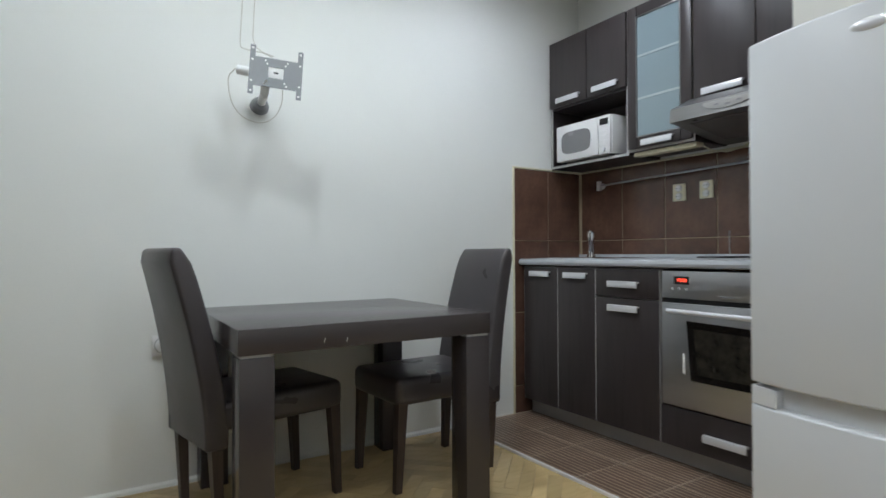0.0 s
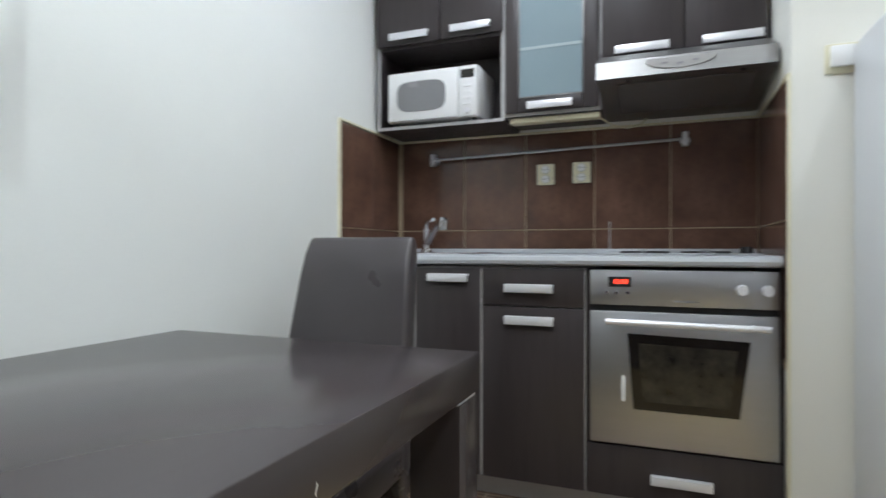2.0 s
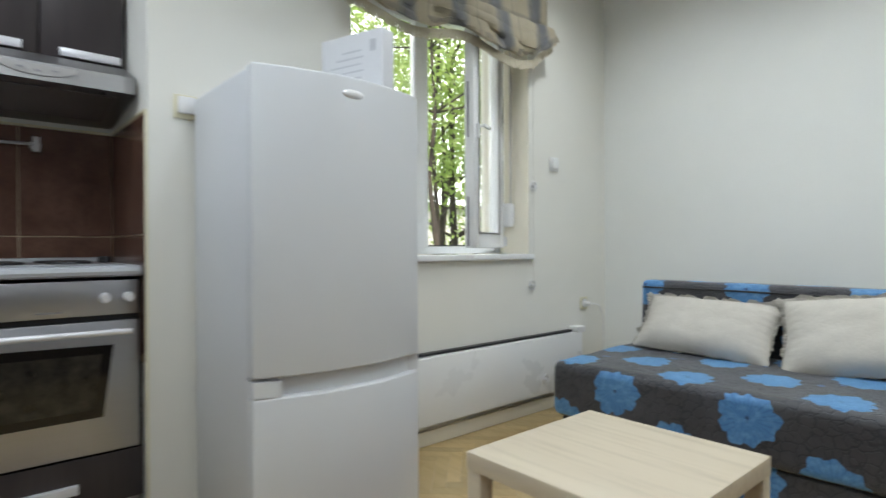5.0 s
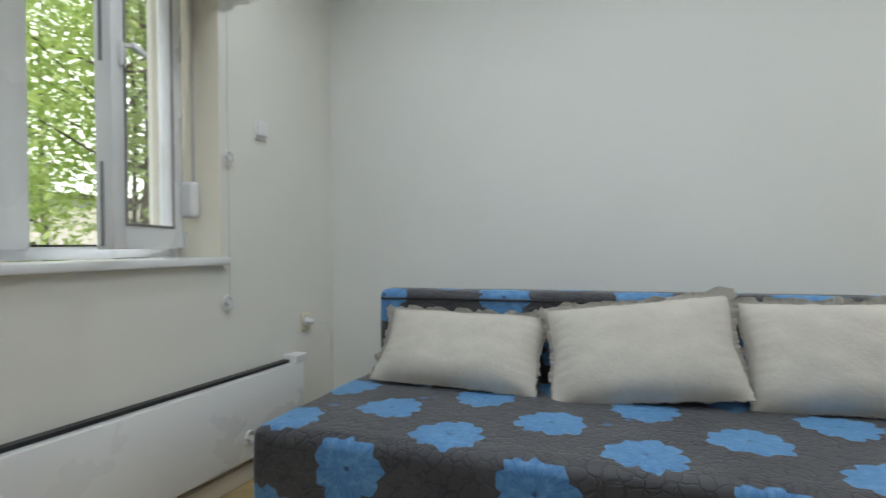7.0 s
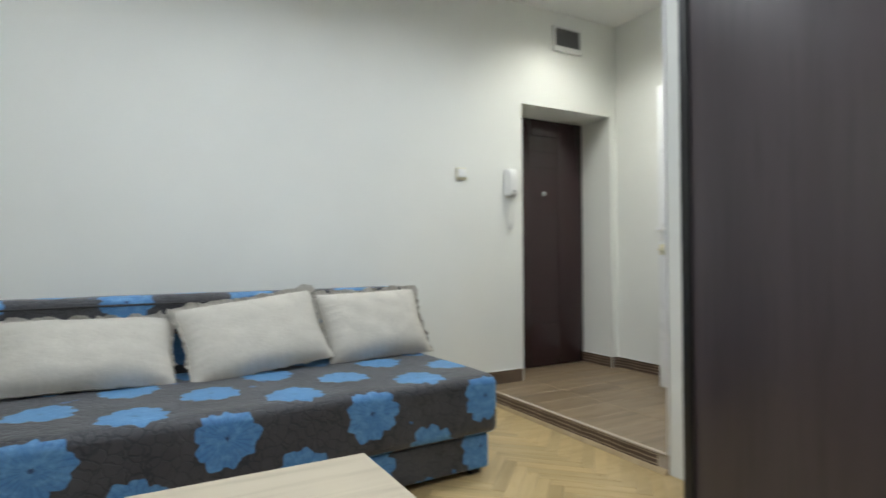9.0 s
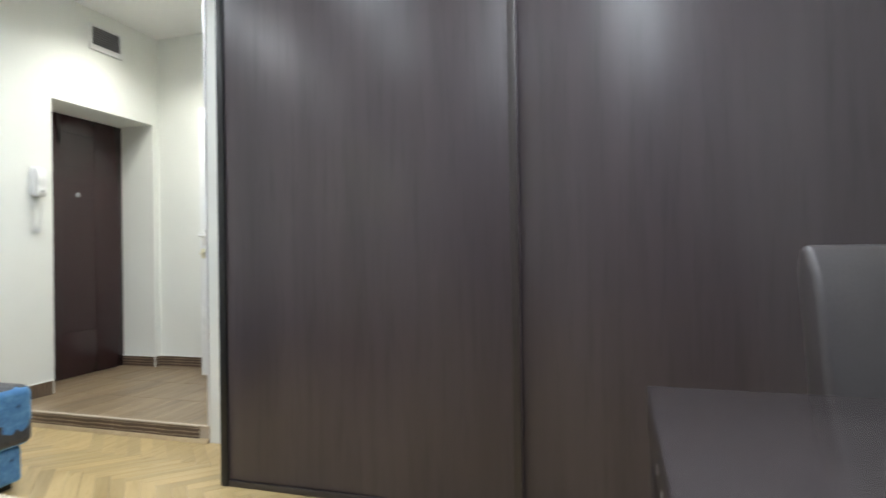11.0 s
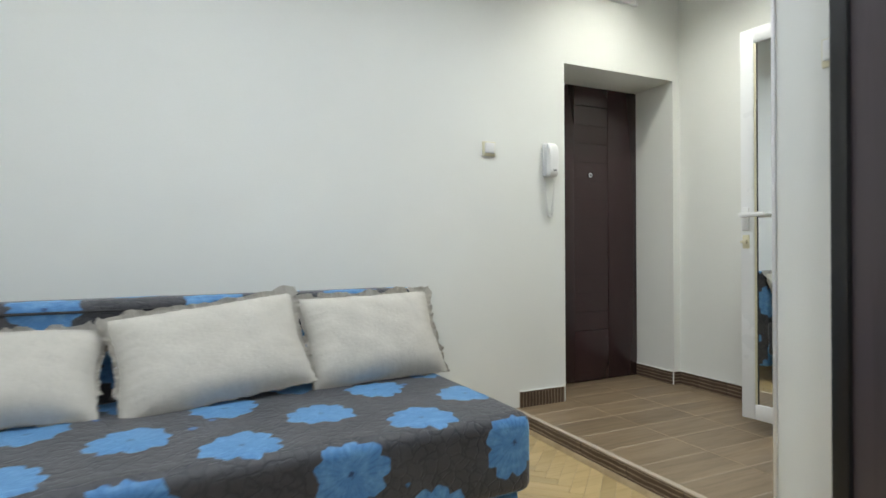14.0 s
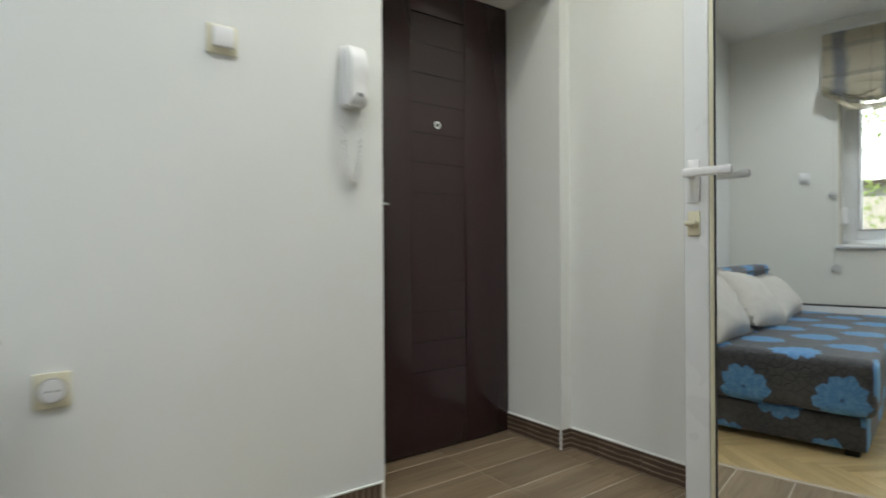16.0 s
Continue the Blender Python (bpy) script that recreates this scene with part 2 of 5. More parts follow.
WARDROBE = timber("dark_wardrobe_laminate", (0.079, 0.063, 0.070), (0.054, 0.042, 0.048), "Z", 0.35, freq=13, bump=0.00015)
DOOR_WOOD = surface("dark_red_door_wood", (0.034, 0.016, 0.018), 0.22, vary=0.06, scale=3, fine=25, stretch=(1, 1, 0.12), rough_vary=0.008)
CARCASE = surface("grey_laminate_edge", (0.40, 0.39, 0.38), 0.45, vary=0.05)
STEEL = surface("brushed_steel", (0.50, 0.505, 0.52), 0.42, 1.0, 0.03, 2, 20, 0.0, (1, 1, 25), rough_vary=0.03)
CHROME = surface("chrome", (0.80, 0.80, 0.82), 0.20, 1.0, 0.03)
ALU = surface("satin_aluminium", (0.82, 0.82, 0.84), 0.36, 0.45, 0.04)
WORKTOP = surface("grey_worktop", (0.46, 0.48, 0.50), 0.38, 0.0, 0.04, 3, 500)
PLINTH_GREY = surface("grey_plinth", (0.48, 0.48, 0.48), 0.4, 0.3, 0.06)
WHITE_PLASTIC = surface("white_plastic", (0.80, 0.80, 0.79), 0.35, vary=0.02)
OLD_PLASTIC = surface("yellowed_plastic", (0.72, 0.68, 0.50), 0.4, vary=0.05)
FRIDGE_WHITE = surface("white_enamel", (0.67, 0.685, 0.70), 0.32, vary=0.006, scale=1.2, fine=200, coat=0.0, rough_vary=0.0)
PVC = surface("white_pvc", (0.82, 0.83, 0.83), 0.3, vary=0.015)
BLACK = surface("black_plastic", (0.012, 0.012, 0.013), 0.4, vary=0.1)
DARK_GLASS = surface("dark_glass", (0.012, 0.010, 0.009), 0.06, vary=0.1, rough_vary=0.02)
LEATHER = surface("black_leatherette", (0.058, 0.050, 0.052), 0.34, vary=0.14, scale=3, fine=180, bump=0.0003)
LEG_WOOD = timber("dark_chair_wood", (0.056, 0.038, 0.032), (0.036, 0.024, 0.020), "Z", 0.4, freq=40)
BIRCH = timber("pale_birch_foil", (0.62, 0.54, 0.41), (0.54, 0.46, 0.34), "X", 0.45, freq=14)
PARQUET = timber("oak_parquet", (0.53, 0.395, 0.195), (0.44, 0.315, 0.145), "X", 0.33, coat=0.15, each=0.16, freq=30)
TRIM_WOOD = timber("pine_trim", (0.50, 0.38, 0.22), (0.40, 0.29, 0.16), "X", 0.5, freq=30)
TILE_WALL = surface("brown_glazed_tile", (0.125, 0.066, 0.046), 0.16, vary=0.30, scale=7, fine=45, bump=0.0003, each=0.12)
GROUT = surface("beige_grout", (0.42, 0.33, 0.22), 0.8, vary=0.1)
GROUT_LIGHT = surface("light_grout", (0.46, 0.39, 0.31), 0.85, vary=0.1)
TILE_X = timber("streaked_brown_tile", (0.285, 0.208, 0.130), (0.165, 0.118, 0.072), "X", 0.36, each=0.14, freq=34, bump=0.0006)
TILE_Y = ribbed("ribbed_kitchen_tile", (0.13, 0.075, 0.05), (0.42, 0.33, 0.24), 0.027, "X", 0.26)
SKIRT_H = ribbed("ribbed_skirting", (0.10, 0.062, 0.042), (0.42, 0.34, 0.25), 0.022, "Z", 0.22)
SKIRT_V = ribbed("ribbed_skirting_upright", (0.10, 0.062, 0.042), (0.30, 0.23, 0.16), 0.022, "X", 0.3)
CLOTH = sofa_cloth()
PILLOW = surface("cream_velvet", (0.53, 0.505, 0.45), 0.9, vary=0.06, scale=12, fine=75, bump=0.0018)
MIRROR = surface("mirror_silver", (0.88, 0.90, 0.89), 0.015, 1.0, 0.0, rough_vary=0.0)
PANE = glass("window_glass")
FROST = surface("frosted_glass", (0.24, 0.31, 0.335), 0.07, vary=0.04, rough_vary=0.03)
BLIND = striped_cloth()
RUG = rug_cloth()
LAMP_GLOW = glowing("lamp_lens", (1.0, 0.97, 0.92), 14)
DISPLAY = glowing("red_display", (1.0, 0.06, 0.03), 2.2)
LEAF = foliage("green_leaves", (0.25, 0.34, 0.11), (0.48, 0.55, 0.24))
SKY_GLOW = glowing("pale_hazy_sky", (0.95, 0.98, 1.0), 2.0)
REVEAL = surface("cream_reveal_paint", (0.80, 0.755, 0.63), 0.7, vary=0.04, scale=3, fine=120)
# the mottling paints the room's reflection into the oven glass
OVEN_REFLECTION = surface("oven_painted_reflection", (0.028, 0.025, 0.020), 0.10, vary=0.6, scale=22, fine=70)
FILTER = surface("grease_filter_mesh", (0.14, 0.13, 0.125), 0.45, 0.4, vary=0.15, scale=6, fine=420, bump=0.0006)
BARK = surface("grey_bark", (0.07, 0.055, 0.042), 0.9, vary=0.4, scale=6, fine=30, bump=0.01, stretch=(1, 1, 0.3))
GRASS = surface("grass_ground", (0.075, 0.11, 0.03), 0.95, vary=0.4, scale=2, fine=50, bump=0.02)
PAVE = surface("concrete_path", (0.45, 0.43, 0.39), 0.85, vary=0.15)
FACADE = surface("pale_plaster", (0.62, 0.58, 0.50), 0.85, vary=0.1)
PAPER = surface("printed_white_carton", (0.72, 0.73, 0.75), 0.6, vary=0.03)
INK = surface("grey_print", (0.55, 0.56, 0.59), 0.7, vary=0.1)
CORD = surface("pale_cord", (0.62, 0.60, 0.54), 0.6, vary=0.05)
LABEL_GREY = surface("grey_marking", (0.25, 0.25, 0.26), 0.5, vary=0.05)
FRINGE = surface("cream_fringe", (0.56, 0.51, 0.39), 0.85, vary=0.1, fine=90)
MOUNT = surface("grey_powder_coat", (0.25, 0.26, 0.27), 0.5, 0.0, 0.06)
FROST_LINE = surface("frosted_shelf_edge", (0.40, 0.47, 0.49), 0.2, vary=0.03)
HOOD_STEEL = surface("dark_brushed_steel", (0.30, 0.295, 0.29), 0.40, 1.0, 0.04, 2, 20, 0.0, (1, 1, 25), rough_vary=0.03)
LAMP_WHITE = surface("lamp_bezel", (0.85, 0.85, 0.84), 0.4, vary=0.02)


# ---- building blocks ----
def world_of(ob):
    m = ob.matrix_basis.copy()
    return m if ob.parent is None else world_of(ob.parent) @ ob.matrix_parent_inverse @ m


def block(bm, x0, x1, y0, y1, z0, z1, bev=0.0, seg=2, m=None):
    """Adds a box, bevelled if asked, to a bmesh."""
    tmp = bmesh.new()
    bmesh.ops.create_cube(tmp, size=1)
    for v in tmp.verts:
        v.co = Vector(((x0 + x1) / 2 + v.co.x * (x1 - x0), (y0 + y1) / 2 + v.co.y * (y1 - y0), (z0 + z1) / 2 + v.co.z * (z1 - z0)))
    if bev:
        bmesh.ops.bevel(tmp, geom=tmp.edges[:], offset=bev, segments=seg, affect="EDGES", profile=0.5)
    if m is not None:
        bmesh.ops.transform(tmp, matrix=m, verts=tmp.verts)
    merge(bm, tmp)
    return bm


def merge(bm, tmp):
    me = bpy.data.meshes.new("tmp")
    tmp.to_mesh(me)
    tmp.free()
    bm.from_mesh(me)
    bpy.data.meshes.remove(me)


def box(*a, **k):
    return block(bmesh.new(), *a, **k)


def rod(bm, p, q, r, r2=None, n=12):
    """Adds a round bar from p to q."""
    p, q = Vector(p), Vector(q)
    tmp = bmesh.new()
    bmesh.ops.create_cone(tmp, cap_ends=True, segments=n, radius1=r, radius2=r if r2 is None else r2, depth=(q - p).length)
    m = Matrix.Translation((p + q) / 2) @ (q - p).to_track_quat("Z", "Y").to_matrix().to_4x4()
    bmesh.ops.transform(tmp, matrix=m, verts=tmp.verts)
    merge(bm, tmp)
    return bm


def tube(points, r, n=8):
    """A bent wire through points."""
    bm = bmesh.new()
    pts = [Vector(p) for p in points]
    rings = []
    for i, p in enumerate(pts):
        d = (pts[min(i + 1, len(pts) - 1)] - pts[max(i - 1, 0)]).normalized()
        q = d.to_track_quat("Z", "Y")
        rings.append([bm.verts.new(p + q @ Vector((r * math.cos(2 * math.pi * k / n), r * math.sin(2 * math.pi * k / n), 0))) for k in range(n)])
    for a, b in zip(rings, rings[1:]):
        for k in range(n):
            bm.faces.new((a[k], a[(k + 1) % n], b[(k + 1) % n], b[k]))
    bm.faces.new(rings[0][::-1])
    bm.faces.new(rings[-1])
    return bm


def prism(outline, axis, lo, hi, bev=0.0):
    """Extrudes a closed outline of (a, b) along an axis: x takes (y, z), y takes (x, z), z takes (x, y)."""
    bm = bmesh.new()
    put = {"x": lambda a, b, c: (c, a, b), "y": lambda a, b, c: (a, c, b), "z": lambda a, b, c: (a, b, c)}[axis]
    lows = [bm.verts.new(put(a, b, lo)) for a, b in outline]
    highs = [bm.verts.new(put(a, b, hi)) for a, b in outline]
    n = len(outline)
    bm.faces.new(lows)
    bm.faces.new(highs[::-1])
    for i in range(n):
        bm.faces.new((lows[i], highs[i], highs[(i + 1) % n], lows[(i + 1) % n]))
    bmesh.ops.recalc_face_normals(bm, faces=bm.faces)
    if bev:
        bmesh.ops.bevel(bm, geom=bm.edges[:], offset=bev, segments=2, affect="EDGES", profile=0.5)
    return bm


def mesh_of(bm, name, material, smooth=True):
    me = bpy.data.meshes.new(name)
    bmesh.ops.recalc_face_normals(bm, faces=bm.faces)
    bm.to_mesh(me)
    bm.free()
    me.materials.append(material)
    if smooth:
        me.shade_smooth()
        me.set_sharp_from_angle(angle=radians(35))
    return me


def part(name, bm, material, parent, label=""):
    ob = new(name, mesh_of(bm, name, material))
    ob.parent = parent
    ob.matrix_parent_inverse = world_of(parent).inverted()
    return tagged(ob, label)


def thing(name, at, label, category, group="", kind="", turn=0):
    ob = new(name)
    ob.empty_display_size = 0.1
    ob.matrix_basis = pose(*at, 0, 0, turn)
    return tagged(ob, label, category, group, kind)


def solo(name, bm, material, label, category, group="", kind=""):
    return tagged(new(name, mesh_of(bm, name, material)), label, category, group, kind)


def setting(name, bm, material, label):
    return solo(name, bm, material, label, name.split("_")[0], kind="structure")


def pieces(name, mesh, parent, places):
    for p in places:
        ob = new(name, mesh)
        ob.parent = parent
        ob.matrix_parent_inverse = world_of(parent).inverted()
        ob.matrix_basis = p if isinstance(p, Matrix) else Matrix.Translation(p)


def handle_bar(y0, y1, x, z):
    """A flat satin bar handle on a front that faces -x."""
    bm = box(x - 0.022, x - 0.014, y0, y1, z - 0.016, z + 0.016, 0.003)
    block(bm, x - 0.018, x + 0.001, y0, y1, z + 0.008, z + 0.016, 0.002)
    return bm


# ---- the shell of the room ----
EAST, SOUTH, NORTH, WEST = 2.2, -1.8, 2.8, -1.05
BACK, PIER = 2.79, 1.165
PLAT = 0.09

wall_south = box(-1.41, 2.75, -2.3, SOUTH, -0.1, CEIL)
block(wall_south, -2.30, -1.41, -2.3, SOUTH, 2.12, CEIL)
block(wall_south, -2.6, -2.30, -2.3, SOUTH, -0.1, CEIL)
block(wall_south, -2.6, -1.41, -2.45, -2.3, -0.1, CEIL)
wall_south = setting("wall_south", wall_south, PAINT, "smooth off-white painted wall behind the sofa")
wall_east = box(EAST, 2.62, SOUTH, -0.97, -0.1, CEIL)
block(wall_east, EAST, 2.62, -0.97, 0.30, -0.1, 0.95)
block(wall_east, EAST, 2.62, -0.97, 0.30, 2.42, CEIL)
block(wall_east, EAST, 2.62, 0.30, 0.9, -0.1, CEIL)
block(wall_east, EAST, 2.95, 0.9, PIER, -0.1, CEIL)
wall_east = setting("wall_east", wall_east, PAINT_CREAM, "cream painted wall with a deep window opening")
wall_niche = setting("wall_niche", box(BACK, 2.95, PIER, NORTH, -0.1, CEIL), PAINT, "off-white painted back wall of the kitchen niche")
wall_north = setting("wall_north", box(-1.2, 2.95, NORTH, 2.95, -0.1, CEIL), PAINT, "off-white painted wall beside the dining table")
wall_west = setting("wall_west", box(-1.2, WEST, -0.24, NORTH, -0.1, CEIL), PAINT, "white painted partition wall with a metal corner bead")
wall_bath = box(-1.24, -1.2, -0.24, -0.12, PLAT, CEIL)
block(wall_bath, -2.36, -1.985, -0.24, -0.12, -0.1, CEIL)
block(wall_bath, -1.985, -1.24, -0.24, -0.12, 2.2, CEIL)
block(wall_bath, -2.6, -1.2, 0.9, 1.0, -0.1, CEIL)
wall_bath = setting("wall_bath", wall_bath, PAINT, "white painted wall around the inner doorway")
wall_entry = setting("wall_entry", box(-2.6, -2.36, SOUTH, 0.9, -0.1, CEIL), PAINT, "white painted side wall of the entry")
ceiling = setting("ceiling", box(-2.6, 2.95, -2.45, 2.95, CEIL, 3.1), PAINT_CEIL, "flat white painted ceiling")
floor = setting("floor", box(-1.2, 2.95, SOUTH, 2.95, -0.15, -0.008), GROUT, "herringbone oak parquet floor")
bead = setting("trim_corner", box(-1.056, -1.042, -0.248, -0.236, PLAT, CEIL, 0.003), ALU, "thin metal bead on the wall's corner")

# entry platform with ribbed tiles
platform = box(-2.36, -1.045, -1.8, -0.24, -0.05, PLAT - 0.0012)
block(platform, -2.30, -1.41, -2.3, -1.8, -0.05, PLAT - 0.0012)
platform = setting("platform", platform, GROUT_LIGHT, "raised entry floor tiled in ribbed brown tiles")
kitchen_floor = setting("kitchen_floor", box(1.80, 2.79, 1.17, 2.8, -0.01, 0.0108), GROUT_LIGHT, "strip of tiled floor before the kitchen units")
setting("trim_tile_edge", box(1.785, 1.80, 1.17, 2.8, -0.005, 0.013, 0.002), ALU, "pale metal strip between parquet and kitchen tiles")

# skirting and wooden strips
setting("trim_step", prism([(-1.045, 0), (-1.02, 0), (-1.025, 0.012), (-1.034, 0.02), (-1.045, 0.022)], "y", -1.8, -0.24), TRIM_WOOD, "thin pine quarter strip along the step")
setting("trim_south", prism([(-1.8, 0), (-1.78, 0), (-1.784, 0.01), (-1.79, 0.016), (-1.8, 0.018)], "x", -1.02, 2.2), TRIM_WOOD, "thin pine quarter strip along the wall")
setting("trim_pier", prism([(2.2, 0), (2.18, 0), (2.184, 0.012), (2.19, 0.018), (2.2, 0.02)], "y", 0.4, 1.165), TRIM_WOOD, "thin pine quarter strip along the pier")
setting("trim_north", prism([(2.8, 0), (2.785, 0), (2.788, 0.012), (2.8, 0.022)], "x", -0.5, 1.785), PAINT, "low white painted strip along the wall")
setting("baseboard_east", box(2.175, 2.2, -1.78, 0.4, 0, 0.075, 0.004), REVEAL, "cream painted baseboard under the heater")

# ---- recessed lamps, some added as fill ----
for i, (lx, ly) in enumerate(DOWNLIGHTS):
    lamp = thing("downlight", (lx, ly, CEIL), "small round recessed ceiling spotlight, switched on; some are unseen, added as fill", "spotlight", "ceiling spotlights")
    ring = bmesh.new()
    for r0, r1, z0, z1 in ((0.030, 0.043, -0.008, -0.008), (0.043, 0.047, -0.008, 0.0), (0.024, 0.030, -0.003, -0.008)):
        tmp = bmesh.new()
        a = [tmp.verts.new((lx + r0 * math.cos(k * math.pi / 12), ly + r0 * math.sin(k * math.pi / 12), CEIL + z0)) for k in range(24)]
        b = [tmp.verts.new((lx + r1 * math.cos(k * math.pi / 12), ly + r1 * math.sin(k * math.pi / 12), CEIL + z1)) for k in range(24)]
        for k in range(24):
            tmp.faces.new((a[k], a[(k + 1) % 24], b[(k + 1) % 24], b[k]))
        merge(ring, tmp)
    part("bezel", ring, LAMP_WHITE, lamp)
    lens = bmesh.new()
    bmesh.ops.create_circle(lens, cap_ends=True, segments=20, radius=0.025, matrix=Matrix.Translation((lx, ly, CEIL - 0.003)))
    part("lens", lens, LAMP_GLOW, lamp, "glowing lens")
    spot = bpy.data.lights.new("downlight", "SPOT")
    spot.energy, spot.spot_size, spot.spot_blend, spot.shadow_soft_size = LAMP_WATTS.get(i, 22), radians(140 if i < 2 else 164), 1.0, 0.014
    spot.color = LAMP_TINT.get(i, (0.905, 1.0, 1.08))
    lo = new("downlight_bulb", spot)
    lo.parent = lamp
    lo.matrix_basis = Matrix.Translation((0, 0, -0.03))

# ---- window ----
def rect_frame(y0, y1, z0, z1, x0, x1, w, m=None):
    """A rectangular frame in a plane that faces x, with rounded members."""
    bm = bmesh.new()
    block(bm, x0, x1, y0, y0 + w, z0, z1, 0.006, m=m)
    block(bm, x0, x1, y1 - w, y1, z0, z1, 0.006, m=m)
    block(bm, x0, x1, y0 + w, y1 - w, z0, z0 + w, 0.006, m=m)
    block(bm, x0, x1, y0 + w, y1 - w, z1 - w, z1, 0.006, m=m)
    return bm


window = thing("window_1", (2.45, -0.33, 0.96), "white PVC casement window with one sash standing ajar", "window", kind="structure")
part("window_frame", rect_frame(-0.97, 0.30, 0.985, 2.42, 2.44, 2.51, 0.045), PVC, window)
part("window_sill", box(2.165, 2.46, -0.985, 0.315, 0.951, 0.982, 0.006), PVC, window, "white plastic inner sill")
sash = part("sash_closed", rect_frame(-0.345, 0.27, 1.02, 2.39, 2.415, 2.465, 0.095), PVC, window)
pane = part("pane", box(2.435, 2.442, -0.255, 0.18, 1.11, 2.30), PANE, sash)
pane.visible_shadow = False
SWING = Matrix.Translation((2.40, -0.93, 0)) @ Matrix.Rotation(radians(27), 4, "Z")
sash = part("sash_open", rect_frame(0, 0.60, 1.02, 2.39, -0.025, 0.03, 0.085, SWING), PVC, window)
part("hinge_stile", box(-0.024, 0.029, 0.085, 0.118, 1.105, 2.305, 0.004, m=SWING), PVC, sash)
pane = part("pane", box(0.0, 0.007, 0.11, 0.518, 1.10, 2.31, m=SWING), PANE, sash)
pane.visible_shadow = False
seal = rect_frame(0.116, 0.517, 1.103, 2.307, -0.027, -0.0255, 0.003, SWING)
part("seal", seal, CARCASE, sash, "grey rubber seal")
edge_seal = box(0.004, 0.014, 0.5985, 0.603, 1.03, 1.30, m=SWING)
block(edge_seal, 0.004, 0.014, 0.5985, 0.603, 1.62, 1.92, m=SWING)
part("edge_strip", edge_seal, LABEL_GREY, sash)
grip = box(-0.04, -0.025, 0.53, 0.56, 1.62, 1.70, 0.004, m=SWING)
block(grip, -0.07, -0.04, 0.538, 0.552, 1.68, 1.694, 0.003, m=SWING)
block(grip, -0.075, -0.058, 0.45, 0.552, 1.678, 1.698, 0.005, m=SWING)
part("handle", grip, PVC, sash)
hinges = bmesh.new()
for hz in (1.06, 2.3):
    rod(hinges, (2.372, -0.945, hz - 0.03), (2.372, -0.945, hz + 0.03), 0.008)
part("hinge", hinges, PVC, window)

setting("trim_reveal", box(2.201, 2.439, -0.9695, -0.965, 0.983, 2.415), REVEAL, "cream painted window reveal")
setting("trim_reveal_outer", box(2.515, 2.575, -0.968, -0.955, 0.96, 2.42), FACADE, "pale plastered outer window reveal")
part("gasket", box(2.434, 2.4395, -0.92, -0.35, 1.0305, 1.038), BLACK, window, "black rubber gasket of the open casement")
winder = thing("strap_winder", (2.3, -0.95, 1.23), "white plastic shutter strap winder on the window jamb", "winder")
part("case", box(2.305, 2.385, -0.9645, -0.915, 1.15, 1.30, 0.018, 4), WHITE_PLASTIC, winder)
part("strap", box(2.335, 2.353, -0.9645, -0.960, 1.30, 2.41), CORD, winder)

# gathered roman blind
def blind_mesh(y0, y1, z0, z1):
    bm = bmesh.new()
    uvl = bm.loops.layers.uv.new("cloth")
    prof = []
    for k in range(19):
        prof.append((2.13, z1 - (z1 - z0 - 0.16) * k / 18, k * 0.03))
    v = 0.54
    for k in range(1, 40):
        a = k / 39
        prof.append((2.125 - 0.05 * abs(math.sin(a * math.pi * 3.5)) - 0.02 * a, z0 + 0.16 - 0.16 * a + 0.035 * math.sin(a * math.pi * 7), v + 0.25 * a))
    grid = []
    for j in range(73):
        f = j / 72
        y = y0 + (y1 - y0) * f
        sag = 0.055 * math.sin(math.pi * f * 2.0) ** 2 - 0.11 * max(0.0, 1 - 8 * f)
        row = []
        for i, (x, z, vv) in enumerate(prof):
            low = max(0, (i - 18) / 39)
            nz = noise.noise((y * 5 + i * 0.10, i * 0.16, 3.1)) * 0.060 * low * min(1.0, 6 * f) + noise.noise((y * 14 - i * 0.2, i * 0.3, 7.7)) * 0.022 * low + noise.noise((y * 34, i * 0.5, 1.7)) * 0.007 * low
            row.append(bm.verts.new((x + nz * 1.2 + 0.004 * math.sin(y * 40), y, z - sag * low + nz)))
        grid.append(row)
    for j in range(72):
        for i in range(len(prof) - 1):
            f = bm.faces.new((grid[j][i], grid[j + 1][i], grid[j + 1][i + 1], grid[j][i + 1]))
            for loop, (jj, ii) in zip(f.loops, ((j, i), (j + 1, i), (j + 1, i + 1), (j, i + 1))):
                loop[uvl].uv = ((y1 - y0) * jj / 72, prof[ii][2])
    bmesh.ops.solidify(bm, geom=bm.faces[:], thickness=0.002)
    return bm


blind = thing("roman_blind", (2.12, -0.34, 2.75), "gathered roman blind in beige and grey striped cloth", "blind")
part("cloth", blind_mesh(-1.07, 0.39, 2.17, 2.74), BLIND, blind)
part("head_rail", box(2.135, 2.198, -1.07, 0.39, 2.72, 2.76, 0.004), WHITE_PLASTIC, blind)
fringe = bmesh.new()
for k in range(360):
    fy = -1.07 + 1.46 * k / 359
    fz = 2.17 - 0.055 * math.sin(math.pi * k / 359 * 2) ** 2 + 0.11 * max(0.0, 1 - 8 * k / 359)
    rod(fringe, (2.095, fy, fz - 0.01), (2.093 + random.uniform(-0.006, 0.006), fy + random.uniform(-0.004, 0.004), fz - 0.055 - random.uniform(0, 0.012)), 0.0030, n=4)
part("fringe", fringe, FRINGE, blind, "short cream fringe")
cord = tube([(2.14, -1.0, 2.72), (2.185, -1.0, 2.2), (2.19, -1.0, 1.6), (2.188, -1.0, 1.0), (2.19, -1.0, 0.8)], 0.0012, 6)
part("cord", cord, CORD, blind)


